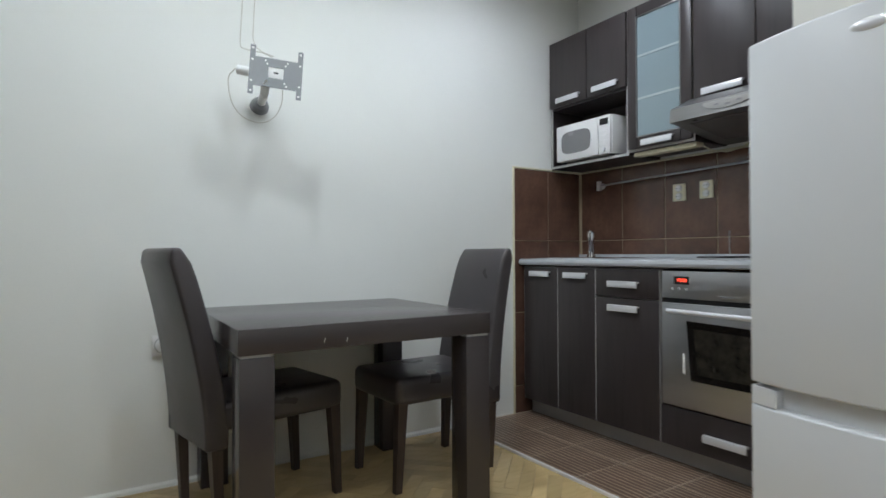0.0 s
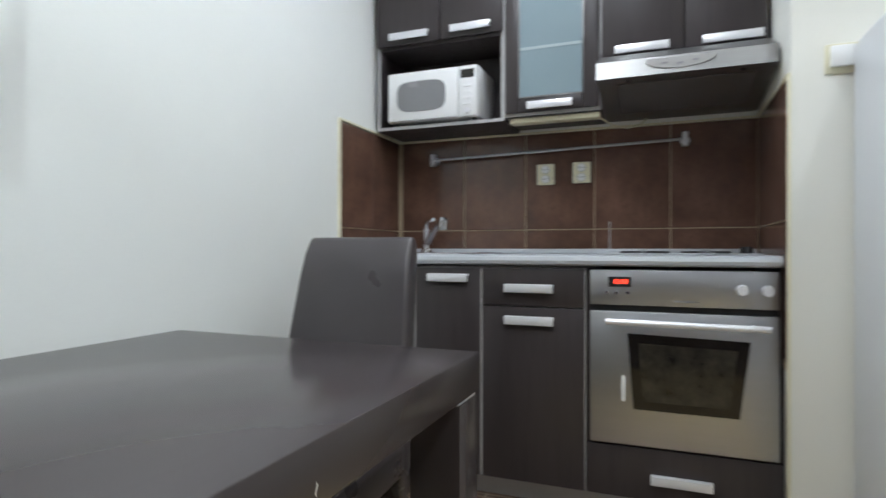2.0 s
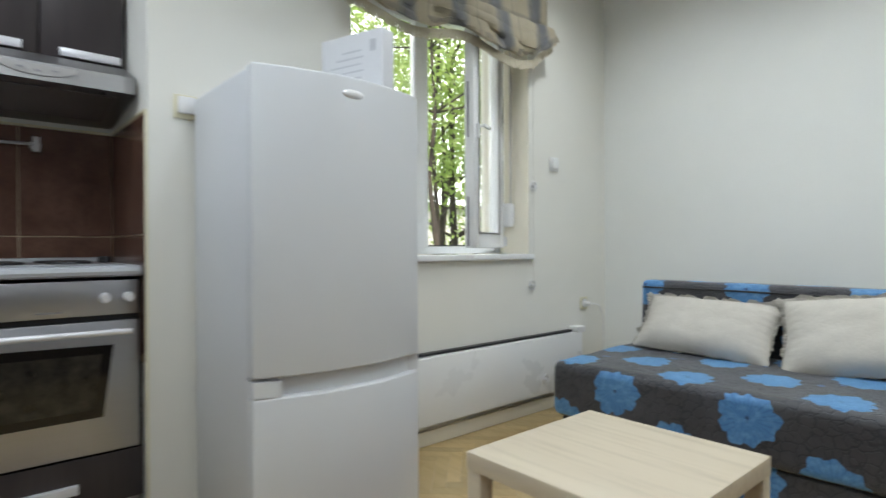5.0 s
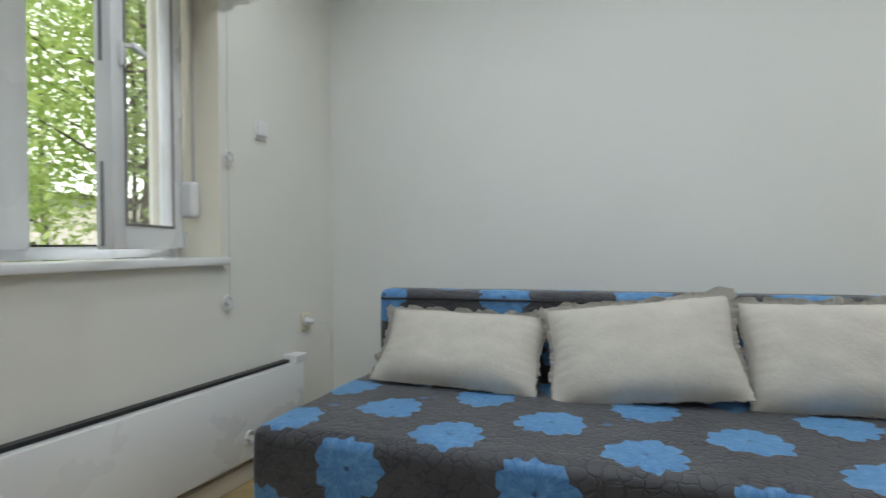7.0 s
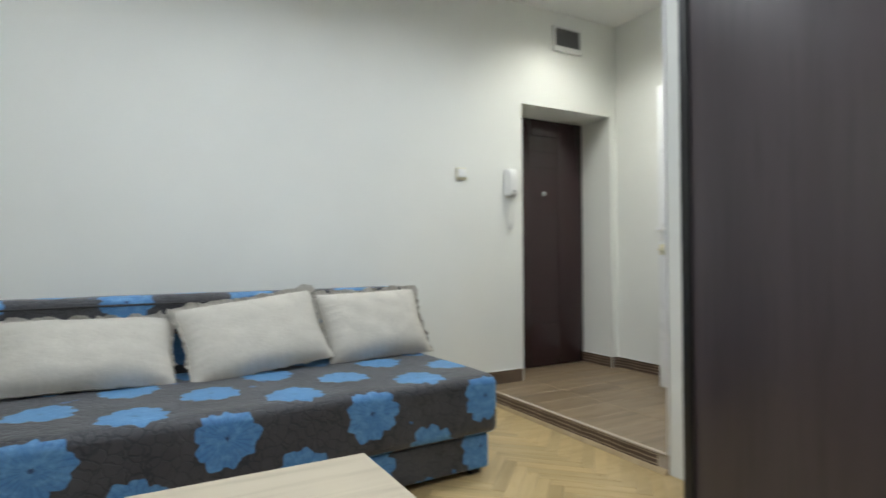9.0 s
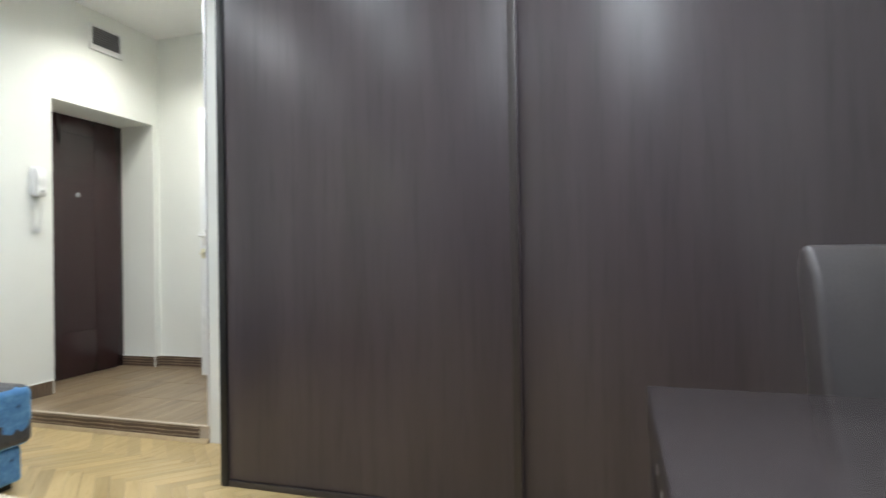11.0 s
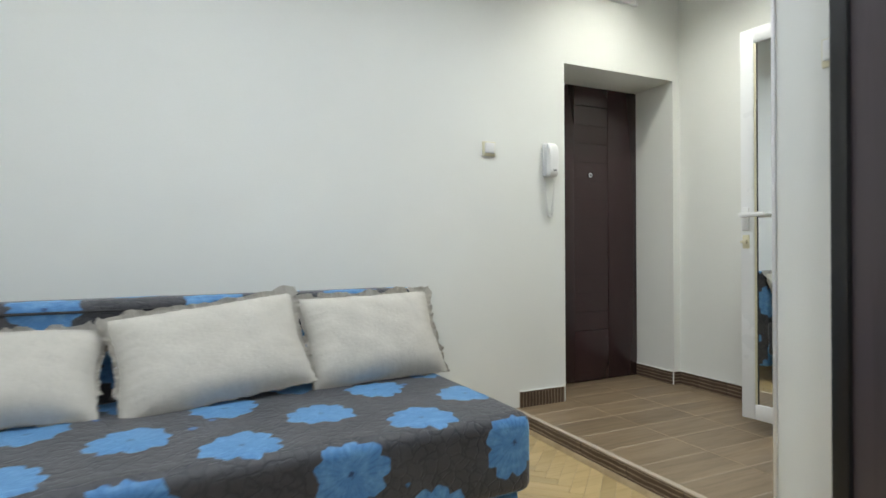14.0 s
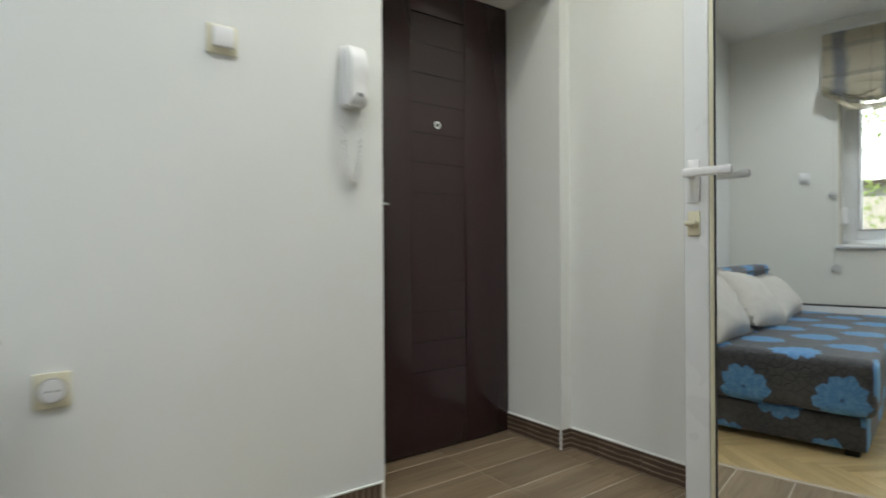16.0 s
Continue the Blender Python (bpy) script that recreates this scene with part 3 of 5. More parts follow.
def ring_mesh(x, y, z, r, w):
    bm = bmesh.new()
    pts = [(x, y + r * math.cos(a), z + r * math.sin(a)) for a in [k * math.pi / 10 for k in range(21)]]
    return tube(pts, w, 8)


for rz, ry, rx in ((1.40, -1.0, 2.188), (0.79, -0.985, 2.188), (0.215, -1.03, 2.118)):
    ring = ring_mesh(rx, ry, rz, 0.028, 0.005)
    rod(ring, (rx + 0.012, ry, rz), (rx - 0.012, ry, rz), 0.010)
    solo("cord_ring", ring, WHITE_PLASTIC, "small white plastic cord ring fixed to the wall", "ring", "cord rings")

# ---- heater panel under the window ----
heater = thing("panel_heater", (2.14, -0.5, 0.1), "long low white panel heater with a dark slot along its top", "heater")
part("panel", box(2.125, 2.16, -1.42, 0.36, 0.12, 0.465, 0.004), PVC, heater)
part("slot", box(2.163, 2.198, -1.36, 0.36, 0.466, 0.479), BLACK, heater, "dark outlet slot")
part("body", box(2.16, 2.199, -1.40, 0.36, 0.13, 0.464), PVC, heater)
cap = box(2.122, 2.199, -1.45, -1.36, 0.462, 0.50, 0.004)
part("end_cap", cap, WHITE_PLASTIC, heater)


def plate_switch(name, at, axis, w, h, label, category, base=OLD_PLASTIC, rocker=WHITE_PLASTIC, rows=1, group=""):
    """A wall switch or socket; axis names the way it faces: x-, y+, y-."""
    t = thing(name, at, label, category, group)
    m = Matrix.Translation(at) @ {"x-": pose(0, 0, 0, 0, 0, -90), "x+": pose(0, 0, 0, 0, 0, 90), "y+": pose(0, 0, 0, 0, 0, 180), "y-": pose(0, 0, 0)}[axis]
    part("back_plate", box(-w / 2, w / 2, -0.010, 0.0, -h / 2, h / 2, 0.004, m=m), base, t)
    if category == "switch":
        part("rocker", box(-w * 0.36, w * 0.36, -0.026, -0.009, -h * 0.30, h * 0.40, 0.004, m=m), rocker, t)
    else:
        for k in range(rows):
            cz = (k - (rows - 1) / 2) * h * 0.46
            cup = bmesh.new()
            rod(cup, m @ Vector((0, -0.009, cz)), m @ Vector((0, -0.018, cz)), min(w, h / rows) * 0.36, n=20)
            collar = bmesh.new()
            rod(collar, m @ Vector((0, -0.0092, cz)), m @ Vector((0, -0.0115, cz)), min(w, h / rows) * 0.41, n=20)
            part("collar", collar, CARCASE, t)
            s = part("insert", cup, rocker, t)
            holes = bmesh.new()
            for dx in (-0.009, 0.009):
                rod(holes, m @ Vector((dx, -0.0175, cz)), m @ Vector((dx, -0.0188, cz)), 0.003, n=8)
            part("holes", holes, BLACK, s)
    return t


plate_switch("light_switch", (EAST, -1.21, 1.555), "x-", 0.082, 0.09, "small square white switch on the cream wall", "switch", WHITE_PLASTIC)
plate_switch("light_switch", (EAST, 1.035, 1.562), "x-", 0.085, 0.09, "white switch on a yellowed plate beside the fridge", "switch")
sock = plate_switch("wall_socket", (EAST, -1.535, 0.64), "x-", 0.075, 0.085, "yellowed socket with a white plug pushed in", "socket")
plug = bmesh.new()
rod(plug, (2.185, -1.535, 0.64), (2.145, -1.545, 0.64), 0.017, 0.012)
part("plug", plug, WHITE_PLASTIC, sock)
part("cable", tube([(2.15, -1.545, 0.64), (2.12, -1.60, 0.63), (2.13, -1.67, 0.55), (2.15, -1.70, 0.4), (2.15, -1.70, 0.2), (2.14, -1.68, 0.02)], 0.004), WHITE_PLASTIC, sock)
plate_switch("wall_socket", (-0.485, SOUTH, 0.635), "y+", 0.075, 0.085, "yellowed wall socket beside the sofa", "socket")
plate_switch("light_switch", (-0.885, SOUTH, 1.565), "y+", 0.082, 0.082, "white rocker switch on a yellowed plate", "switch")
plate_switch("light_switch", (WEST, -0.05, 1.575), "x+", 0.08, 0.085, "white switch on a yellowed plate by the wardrobe", "switch")
plate_switch("wall_socket", (0.265, NORTH, 0.61), "y-", 0.085, 0.09, "white wall socket low on the wall", "socket", WHITE_PLASTIC)

# ---- sofa ----
FL_U, FL_V, FL_R = 0.2765, 0.41, 0.113


def nearest_flower(u, v):
    best = None
    c0 = round((u + 0.29) / FL_U)
    for c in (c0 - 1, c0, c0 + 1):
        base = -0.905 if c % 2 == 0 else -0.71
        k0 = round((v - base) / FL_V)
        for k in (k0 - 1, k0, k0 + 1):
            fu, fv = -0.29 + c * FL_U, base + k * FL_V
            d = (u - fu) ** 2 + (v - fv) ** 2
            if best is None or d < best[0]:
                best = (d, fu, fv, c * 2.1 + k * 1.3)
    return best


def cloth_box(x0, x1, y0, y1, z0, z1, r, seed, ripple=0.004, shift=0.0):
    """A soft upholstered block with the flower map laid over its top, front and ends."""
    bm = box(x0, x1, y0, y1, z0, z1, r, seg=4)
    for lo, hi, axis in ((x0, x1, 0), (y0, y1, 1), (z0, z1, 2)):
        n = max(1, int((hi - lo) / 0.035))
        for k in range(1, n):
            co, no = [0, 0, 0], [0, 0, 0]
            co[axis], no[axis] = lo + (hi - lo) * k / n, 1
            bmesh.ops.bisect_plane(bm, geom=bm.verts[:] + bm.edges[:] + bm.faces[:], plane_co=co, plane_no=no)
    for v in bm.verts:
        d = noise.noise((v.co.x * 5 + seed, v.co.y * 5, v.co.z * 5)) * ripple + noise.noise((v.co.x * 17, v.co.y * 17 + seed, v.co.z * 17)) * ripple * 0.35
        v.co += Vector((d * 0.5, d, d))
    uvl = bm.loops.layers.uv.new("flower")

    def flat(p, no):
        u, v = p.x, p.y + shift
        drop = max(0.0, z1 - p.z)
        if abs(no.y) > 0.75:
            v = (y1 if no.y > 0 else y0) + shift + math.copysign(drop, no.y)
        elif abs(no.x) > 0.75:
            u = (x1 if no.x > 0 else x0) + math.copysign(drop, no.x)
        elif no.z < 0.75:
            v = p.y + shift + math.copysign(drop, no.y) * abs(no.y)
            u = p.x + math.copysign(drop, no.x) * abs(no.x)
        return u, v

    bm.normal_update()
    for f in bm.faces:
        u, v = flat(f.calc_center_median(), f.normal)
        d, fu, fv, turn = nearest_flower(u, v)
        ca, sa = math.cos(turn), math.sin(turn)
        for loop in f.loops:
            lu, lv = flat(loop.vert.co, f.normal)
            a, b = (lu - fu) / FL_R, (lv - fv) / FL_R
            loop[uvl].uv = (a * ca - b * sa, a * sa + b * ca)
    return bm


sofa = thing("sofa", (0.68, -1.0, 0), "low sofa bed in dark crackled cloth with large blue flowers", "sofa")
part("seat", cloth_box(-0.37, 1.715, -1.44, -0.585, 0.19, 0.46, 0.04, 2.0), CLOTH, sofa)
part("base", cloth_box(-0.335, 1.68, -1.42, -0.62, 0.03, 0.187, 0.015, 5.0, 0.002, 0.07), CLOTH, sofa)
part("backrest", cloth_box(-0.345, 1.675, -1.575, -1.436, 0.10, 0.825, 0.03, 9.0, 0.003, 0.29), CLOTH, sofa)
piping = tube([(-0.33, -1.434, 0.785), (0.2, -1.431, 0.787), (0.7, -1.432, 0.785), (1.2, -1.431, 0.788), (1.66, -1.434, 0.785)], 0.005)
part("piping", piping, BLACK, sofa, "dark piping along the backrest")
for fx in (-0.28, 1.62):
    for fy in (-1.36, -0.68):
        part("foot", box(fx - 0.03, fx + 0.03, fy - 0.03, fy + 0.03, 0.0, 0.032, 0.004), BLACK, sofa)

sofa.matrix_basis = pose(0.68, -1.0, 0, 0, 0, 2.5)


def cushion(cx, cy, cz, w, h, d, lean, roll, yaw, seed):
    """A plump pillow with a ruffled edge, leaning on the backrest."""
    m = pose(cx, cy, cz, lean, 0, yaw) @ Matrix.Rotation(radians(roll), 4, "Y")
    t = thing("throw_pillow", (cx, cy, cz - h / 2), "plump cream velvet pillow with a ruffled edge on the sofa", "pillow", "pillows on the sofa")
    bm = bmesh.new()
    bmesh.ops.create_grid(bm, x_segments=40, y_segments=28, size=1)
    front = bm.verts[:]
    dup = bmesh.ops.duplicate(bm, geom=bm.verts[:] + bm.edges[:] + bm.faces[:])
    back = [g for g in dup["geom"] if isinstance(g, bmesh.types.BMVert)]
    for side, verts in ((1, front), (-1, back)):
        for v in verts:
            a, b = v.co.x, v.co.y
            puff = max(0.0, (1 - a ** 4) * (1 - b ** 4)) ** 0.75
            pull = 1 - 0.055 * (1 - abs(a)) * abs(b) ** 3
            pull2 = 1 - 0.07 * (1 - abs(b)) * abs(a) ** 3
            wr = noise.noise((a * 3 + seed, b * 3, side * 2.0)) * 0.007 + noise.noise((a * 11, b * 11 + seed, side)) * 0.006 * max(abs(a), abs(b)) ** 2
            crease = 0.016 * math.sin(b * 31 + a * 5) * max(0, abs(a) - 0.70) * 2 + 0.014 * math.sin(a * 44 + seed) * max(0, abs(b) - 0.72) * 2
            v.co = Vector((a * w / 2 * pull2, side * -(puff * d / 2) + side * -(wr + crease) * puff, b * h / 2 * pull + wr * 0.4))
    bmesh.ops.remove_doubles(bm, verts=bm.verts[:], dist=0.0005)
    bmesh.ops.transform(bm, matrix=m, verts=bm.verts)
    body = part("cushion_body", bm, PILLOW, t)
    rf = bmesh.new()
    rim = []
    n = 300
    for k in range(n):
        f = 4 * k / n
        s, q = int(f), f - int(f)
        a, b = ((-1 + 2 * q, 1), (1, 1 - 2 * q), (1 - 2 * q, -1), (-1, -1 + 2 * q))[s]
        out = Vector((a * (abs(a) > 0.96), 0, b * (abs(b) > 0.96)))
        out.normalize() if out.length else None
        base = Vector((a * w / 2 * (1 - 0.06 * (1 - abs(b))), 0, b * h / 2 * (1 - 0.045 * (1 - abs(a)))))
        fold = noise.noise((k * 0.16, seed, 2)) + 0.6 * noise.noise((k * 0.41, seed, 6))
        wave = fold * 0.019 + 0.004
        reach = ((0.022 if b > 0.9 else 0.014 if b > -0.5 else 0.004) + 0.010 * max(0.0, abs(a) - 0.8) * 5 * (b > 0.6)) * (1 + 0.8 * noise.noise((k * 0.13, seed, 4)))
        rim.append((rf.verts.new(base - out * 0.012), rf.verts.new(base + out * reach * 0.5 + Vector((0, wave * 0.6, 0))), rf.verts.new(base + out * reach + Vector((0, wave * 1.5, 0)))))
    for k in range(n):
        for i in range(2):
            rf.faces.new((rim[k][i], rim[(k + 1) % n][i], rim[(k + 1) % n][i + 1], rim[k][i + 1]))
    bmesh.ops.solidify(rf, geom=rf.faces[:], thickness=0.003)
    bmesh.ops.recalc_face_normals(rf, faces=rf.faces[:])
    bmesh.ops.transform(rf, matrix=m, verts=rf.verts)
    ruffle = part("ruffle", rf, PILLOW, t)
    for p in ruffle.data.polygons:
        p.use_smooth = False
    return t


cushion(1.265, -1.28, 0.598, 0.685, 0.355, 0.17, 42, -2, 3, 1.0)
cushion(0.565, -1.300, 0.627, 0.665, 0.405, 0.17, 36, 8, 1, 4.0)
cushion(-0.07, -1.365, 0.632, 0.60, 0.40, 0.17, 31, 1.5, 3, 7.0)

# ---- coffee table and rug ----
rug = solo("rug", box(0.3, 1.38, -0.21, 0.72, 0.0005, 0.007, 0.002), RUG, "dark red woven rug with pale zigzag bands under the coffee table", "rug")
coffee = thing("coffee_table", (0.81, 0.31, 0.007), "pale birch-coloured coffee table with thick square legs", "coffee table")
part("tabletop", box(0.515, 1.10, 0.01, 0.61, 0.40, 0.45, 0.002), BIRCH, coffee)
for lx in (0.517, 1.048):
    for ly in (0.012, 0.558):
        part("leg", box(lx, lx + 0.05, ly, ly + 0.05, 0.007, 0.3995, 0.002), BIRCH, coffee)

# ---- dining table and chairs ----
table = thing("dining_table", (0.92, 2.36, 0), "dark laminate dining table with thick square legs, chipped edge", "dining table")
part("tabletop", box(0.435, 1.405, 1.925, 2.795, 0.678, 0.761, 0.003), WENGE_TABLE, table)
for lx in (0.439, 1.291):
    for ly in (1.929, 2.681):
        part("leg", box(lx, lx + 0.11, ly, ly + 0.11, 0.0, 0.669, 0.002), WENGE_TABLE, table)
        part("spacer", box(lx + 0.004, lx + 0.106, ly + 0.004, ly + 0.106, 0.668, 0.679), CARCASE, table)
for cx, cz, s in ((0.715, 0.707, 1.0), (0.795, 0.702, 1.0)):
    chip = bmesh.new()
    bmesh.ops.create_icosphere(chip, subdivisions=2, radius=0.006)
    for v in chip.verts:
        v.co = Vector((cx + v.co.x * 0.35 + 0.002 * math.sin(v.co.z * 600), 1.925 + v.co.y * 0.12, cz + v.co.z * 1.5))
    part("chip", chip, CARCASE, table, "small chip in the edge")


table.matrix_basis = pose(0.875, 2.352, 0, 0, 0, -0.7)


def chair():
    """Upholstered chair at the origin, facing +x."""
    t = thing("dining_chair", (0, 0, 0), "black leatherette dining chair with a tall back and dark legs", "chair", "chairs at the dining table")
    seat = box(-0.27, 0.25, -0.205, 0.205, 0.36, 0.475, 0.03, seg=4)
    for v in seat.verts:
        if v.co.z > 0.44:
            v.co.z += 0.018 * (1 - (v.co.x / 0.25) ** 2) * (1 - (v.co.y / 0.21) ** 2)
    part("seat", seat, LEATHER, t)
    back = bmesh.new()
    rows = 12
    outline = []
    for k in range(rows + 1):
        z = 0.30 + (1.03 - 0.30) * k / rows
        lean = -0.315 - 0.125 * max(0.0, (z - 0.36) / 0.67) ** 1.5
        outline.append((lean, z))
    front = [(x + 0.085 - 0.02 * max(0, (z - 0.5)), z) for x, z in outline]
    outline[-1] = (outline[-1][0] + 0.022, 1.018)
    front[-1] = (front[-1][0] - 0.022, 1.024)
    front[-2] = (front[-2][0] - 0.004, front[-2][1])
    back = prism(outline + front[::-1], "y", -0.205, 0.205)
    bmesh.ops.bevel(back, geom=[e for e in back.edges if len(e.link_faces) == 2 and e.calc_face_angle(0) > 0.45], offset=0.016, segments=4, affect="EDGES", profile=0.5)
    for v in back.verts:
        v.co.y *= 1 - 0.15 * max(0.0, v.co.z - 0.45) / 0.58
    part("backrest", back, LEATHER, t)
    for lx, ly, dx in ((0.215, -0.175, 0.02), (0.215, 0.175, 0.02), (-0.275, -0.175, 0.015), (-0.275, 0.175, 0.015)):
        leg = bmesh.new()
        lo = [leg.verts.new((lx + dx + a * 0.015, ly + b * 0.015, 0)) for a, b in ((-1, -1), (1, -1), (1, 1), (-1, 1))]
        hi = [leg.verts.new((lx + a * 0.022, ly + b * 0.022, 0.385)) for a, b in ((-1, -1), (1, -1), (1, 1), (-1, 1))]
        leg.faces.new(lo[::-1])
        leg.faces.new(hi)
        for k in range(4):
            leg.faces.new((lo[k], lo[(k + 1) % 4], hi[(k + 1) % 4], hi[k]))
        part("leg", leg, LEG_WOOD, t)
    return t


one = chair()
copy_thing(one, pose(1.305, 2.38, 0, 0, 0, 183))
one.matrix_basis = pose(0.61, 2.47, 0, 0, 0, 11)

# ---- television bracket ----
mount = thing("tv_wall_mount", (0.68, 2.79, 1.66), "empty grey metal television arm on the wall", "wall mount")
PL = Matrix.Translation((0.682, 2.55, 1.792)) @ pose(0, 0, 0, -6, 4, -14)


def pierced(outline, holes, thick):
    """A flat sheet in the x-z plane with round and square openings cut through it."""
    bm = bmesh.new()
    edges = []
    for loop in [outline] + holes:
        vs = [bm.verts.new((x, 0, z)) for x, z in loop]
        edges += [bm.edges.new((vs[k], vs[(k + 1) % len(vs)])) for k in range(len(vs))]
    bmesh.ops.triangle_fill(bm, use_beauty=True, edges=edges)
    bmesh.ops.recalc_face_normals(bm, faces=bm.faces[:])
    bmesh.ops.solidify(bm, geom=bm.faces[:], thickness=thick)
    return bm


def round_hole(x, z, r):
    return [(x + r * math.cos(k * math.pi / 5), z + r * math.sin(k * math.pi / 5)) for k in range(10)]


W0, W1 = 0.089, 0.111
sheet = [(-W1, -0.115), (-W0, -0.115), (-W0, -0.075), (W0, -0.075), (W0, -0.115), (W1, -0.115), (W1, 0.105), (W0, 0.105), (W0, 0.055), (-W0, 0.055), (-W0, 0.105), (-W1, 0.105)]
holes = [round_hole(sx * 0.1, hz, 0.0055) for sx in (-1, 1) for hz in (-0.100, -0.055, 0.040, 0.092)]
holes += [round_hole(sx * hx, hz, 0.005) for sx in (-1, 1) for hx, hz in ((0.046, 0.043), (0.038, 0.030), (0.046, -0.063), (0.038, -0.050))]
holes.append([(-0.032, -0.033), (0.032, -0.033), (0.032, 0.016), (-0.032, 0.016)])
plate = pierced(sheet, holes, 0.003)
bmesh.ops.transform(plate, matrix=PL, verts=plate.verts)
part("plate", plate, MOUNT, mount, "grey pierced mounting plate")
knob = bmesh.new()
rod(knob, PL @ Vector((0, 0.012, 0)), PL @ Vector((0, 0.08, 0)), 0.022, n=20)
block(knob, -0.031, 0.031, 0.005, 0.03, -0.032, 0.015, 0.004, m=PL)
knob = part("tilt_head", knob, WHITE_PLASTIC, mount, "white plastic tilt head")
part("slot", box(-0.010, 0.010, 0.0035, 0.006, -0.010, -0.003, m=PL), BLACK, knob)
arm = bmesh.new()
rod(arm, (0.655, 2.60, 1.78), (0.66, 2.66, 1.715), 0.019)
rod(arm, (0.66, 2.66, 1.715), (0.672, 2.76, 1.70), 0.019)
rod(arm, (0.69, 2.62, 1.79), (0.555, 2.70, 1.82), 0.021)
part("arm", arm, WHITE_PLASTIC, mount)
foot = bmesh.new()
for k in range(5):
    a, b = k * math.pi / 10, (k + 1) * math.pi / 10
    rod(foot, (0.672, 2.798 - 0.05 * math.sin(a), 1.69 + 0.006 * k), (0.672, 2.798 - 0.05 * math.sin(b), 1.69 + 0.006 * (k + 1)), 0.044 * math.cos(a), max(0.014, 0.044 * math.cos(b)), 28)
part("wall_foot", foot, MOUNT, mount, "domed grey wall plate")


def eased(points, steps=8):
    """Points of a smooth curve through the given ones."""
    p = [Vector(q) for q in points]
    p = [2 * p[0] - p[1]] + p + [2 * p[-1] - p[-2]]
    out = []
    for a, b, c, d in zip(p, p[1:], p[2:], p[3:]):
        for k in range(steps):
            f = k / steps
            out.append(0.5 * (2 * b + (c - a) * f + (2 * a - 5 * b + 4 * c - d) * f * f + (3 * b - a - 3 * c + d) * f ** 3))
    return out + [p[-2]]


for pts in ([(0.60, 2.79, 2.86), (0.60, 2.792, 2.3), (0.59, 2.788, 2.08), (0.585, 2.785, 1.97), (0.60, 2.76, 1.94), (0.68, 2.72, 1.92), (0.73, 2.69, 1.88)],
            [(0.66, 2.79, 2.86), (0.655, 2.792, 2.3), (0.645, 2.787, 2.08), (0.64, 2.77, 1.99), (0.66, 2.72, 1.93), (0.71, 2.68, 1.90)],
            [(0.55, 2.72, 1.83), (0.525, 2.75, 1.79), (0.545, 2.775, 1.69), (0.60, 2.785, 1.63), (0.68, 2.785, 1.615), (0.74, 2.78, 1.65), (0.765, 2.75, 1.71), (0.755, 2.70, 1.76)]):
    part("cable", tube(eased(pts), 0.0024), CORD, mount)

# ---- wardrobe ----
wardrobe = thing("wardrobe", (-0.8, 1.5, 0), "tall dark brown wardrobe with smooth sliding doors", "wardrobe")
part("carcase", box(-1.045, -0.66, 0.215, 2.795, 0.0, 2.62, 0.002), WARDROBE, wardrobe)
part("side_profile", box(-0.66, -0.58, 0.20, 0.235, 0.0, 2.62, 0.004), BLACK, wardrobe, "black edge profile")
part("side_profile", box(-0.66, -0.58, 2.76, 2.795, 0.0, 2.62, 0.004), BLACK, wardrobe)
part("sliding_door", box(-0.612, -0.592, 0.236, 1.535, 0.03, 2.58, 0.002), WARDROBE, wardrobe)
part("sliding_door", box(-0.640, -0.620, 1.50, 2.759, 0.03, 2.58, 0.002), WARDROBE, wardrobe)
part("bottom_track", box(-0.66, -0.585, 0.236, 2.759, 0.0, 0.028, 0.002), WENGE, wardrobe)
part("top_track", box(-0.66, -0.585, 0.236, 2.759, 2.582, 2.62, 0.002), WENGE, wardrobe)
part("pull_strip", box(-0.591, -0.586, 1.503, 1.531, 0.03, 2.58, 0.001), WENGE, wardrobe)

# ---- entrance door ----
door = thing("door_1", (-1.85, -2.2, PLAT), "dark red-brown panelled entrance door, closed", "door", kind="structure")
leaf = part("door_leaf", box(-2.298, -1.412, -2.19, -2.145, PLAT + 0.004, 2.118, 0.003), DOOR_WOOD, door)
for x0, x1 in ((-2.297, -2.037), (-1.743, -1.413)):
    part("stile", box(x0, x1, -2.145, -2.131, PLAT + 0.005, 2.117, 0.002), DOOR_WOOD, door)
part("rail", box(-2.037, -1.743, -2.145, -2.131, PLAT + 0.005, 0.44, 0.002), DOOR_WOOD, door)
part("rail", box(-2.037, -1.743, -2.145, -2.131, 1.985, 2.117, 0.002), DOOR_WOOD, door)
for k in range(12):
    z0 = 0.443 + k * 0.1285
    part("panel", box(-2.0365, -1.7435, -2.145, -2.1335, z0 - 0.0015, z0 + 0.1250), DOOR_WOOD, door)
eye = bmesh.new()
rod(eye, (-1.88, -2.138, 1.51), (-1.88, -2.127, 1.51), 0.019, 0.017, 20)
eye = part("peephole", eye, CHROME, door, "chrome peephole")
lens = bmesh.new()
rod(lens, (-1.88, -2.128, 1.51), (-1.88, -2.1255, 1.51), 0.008, n=16)
part("eye_lens", lens, BLACK, eye)
lever = bmesh.new()
rod(lever, (-1.475, -2.133, 1.15), (-1.475, -2.085, 1.15), 0.009)
rod(lever, (-1.475, -2.087, 1.15), (-1.60, -2.085, 1.15), 0.008)
block(lever, -1.495, -1.455, -2.133, -2.125, 1.03, 1.19, 0.003)
part("door_handle", lever, CHROME, door, "steel lever handle")

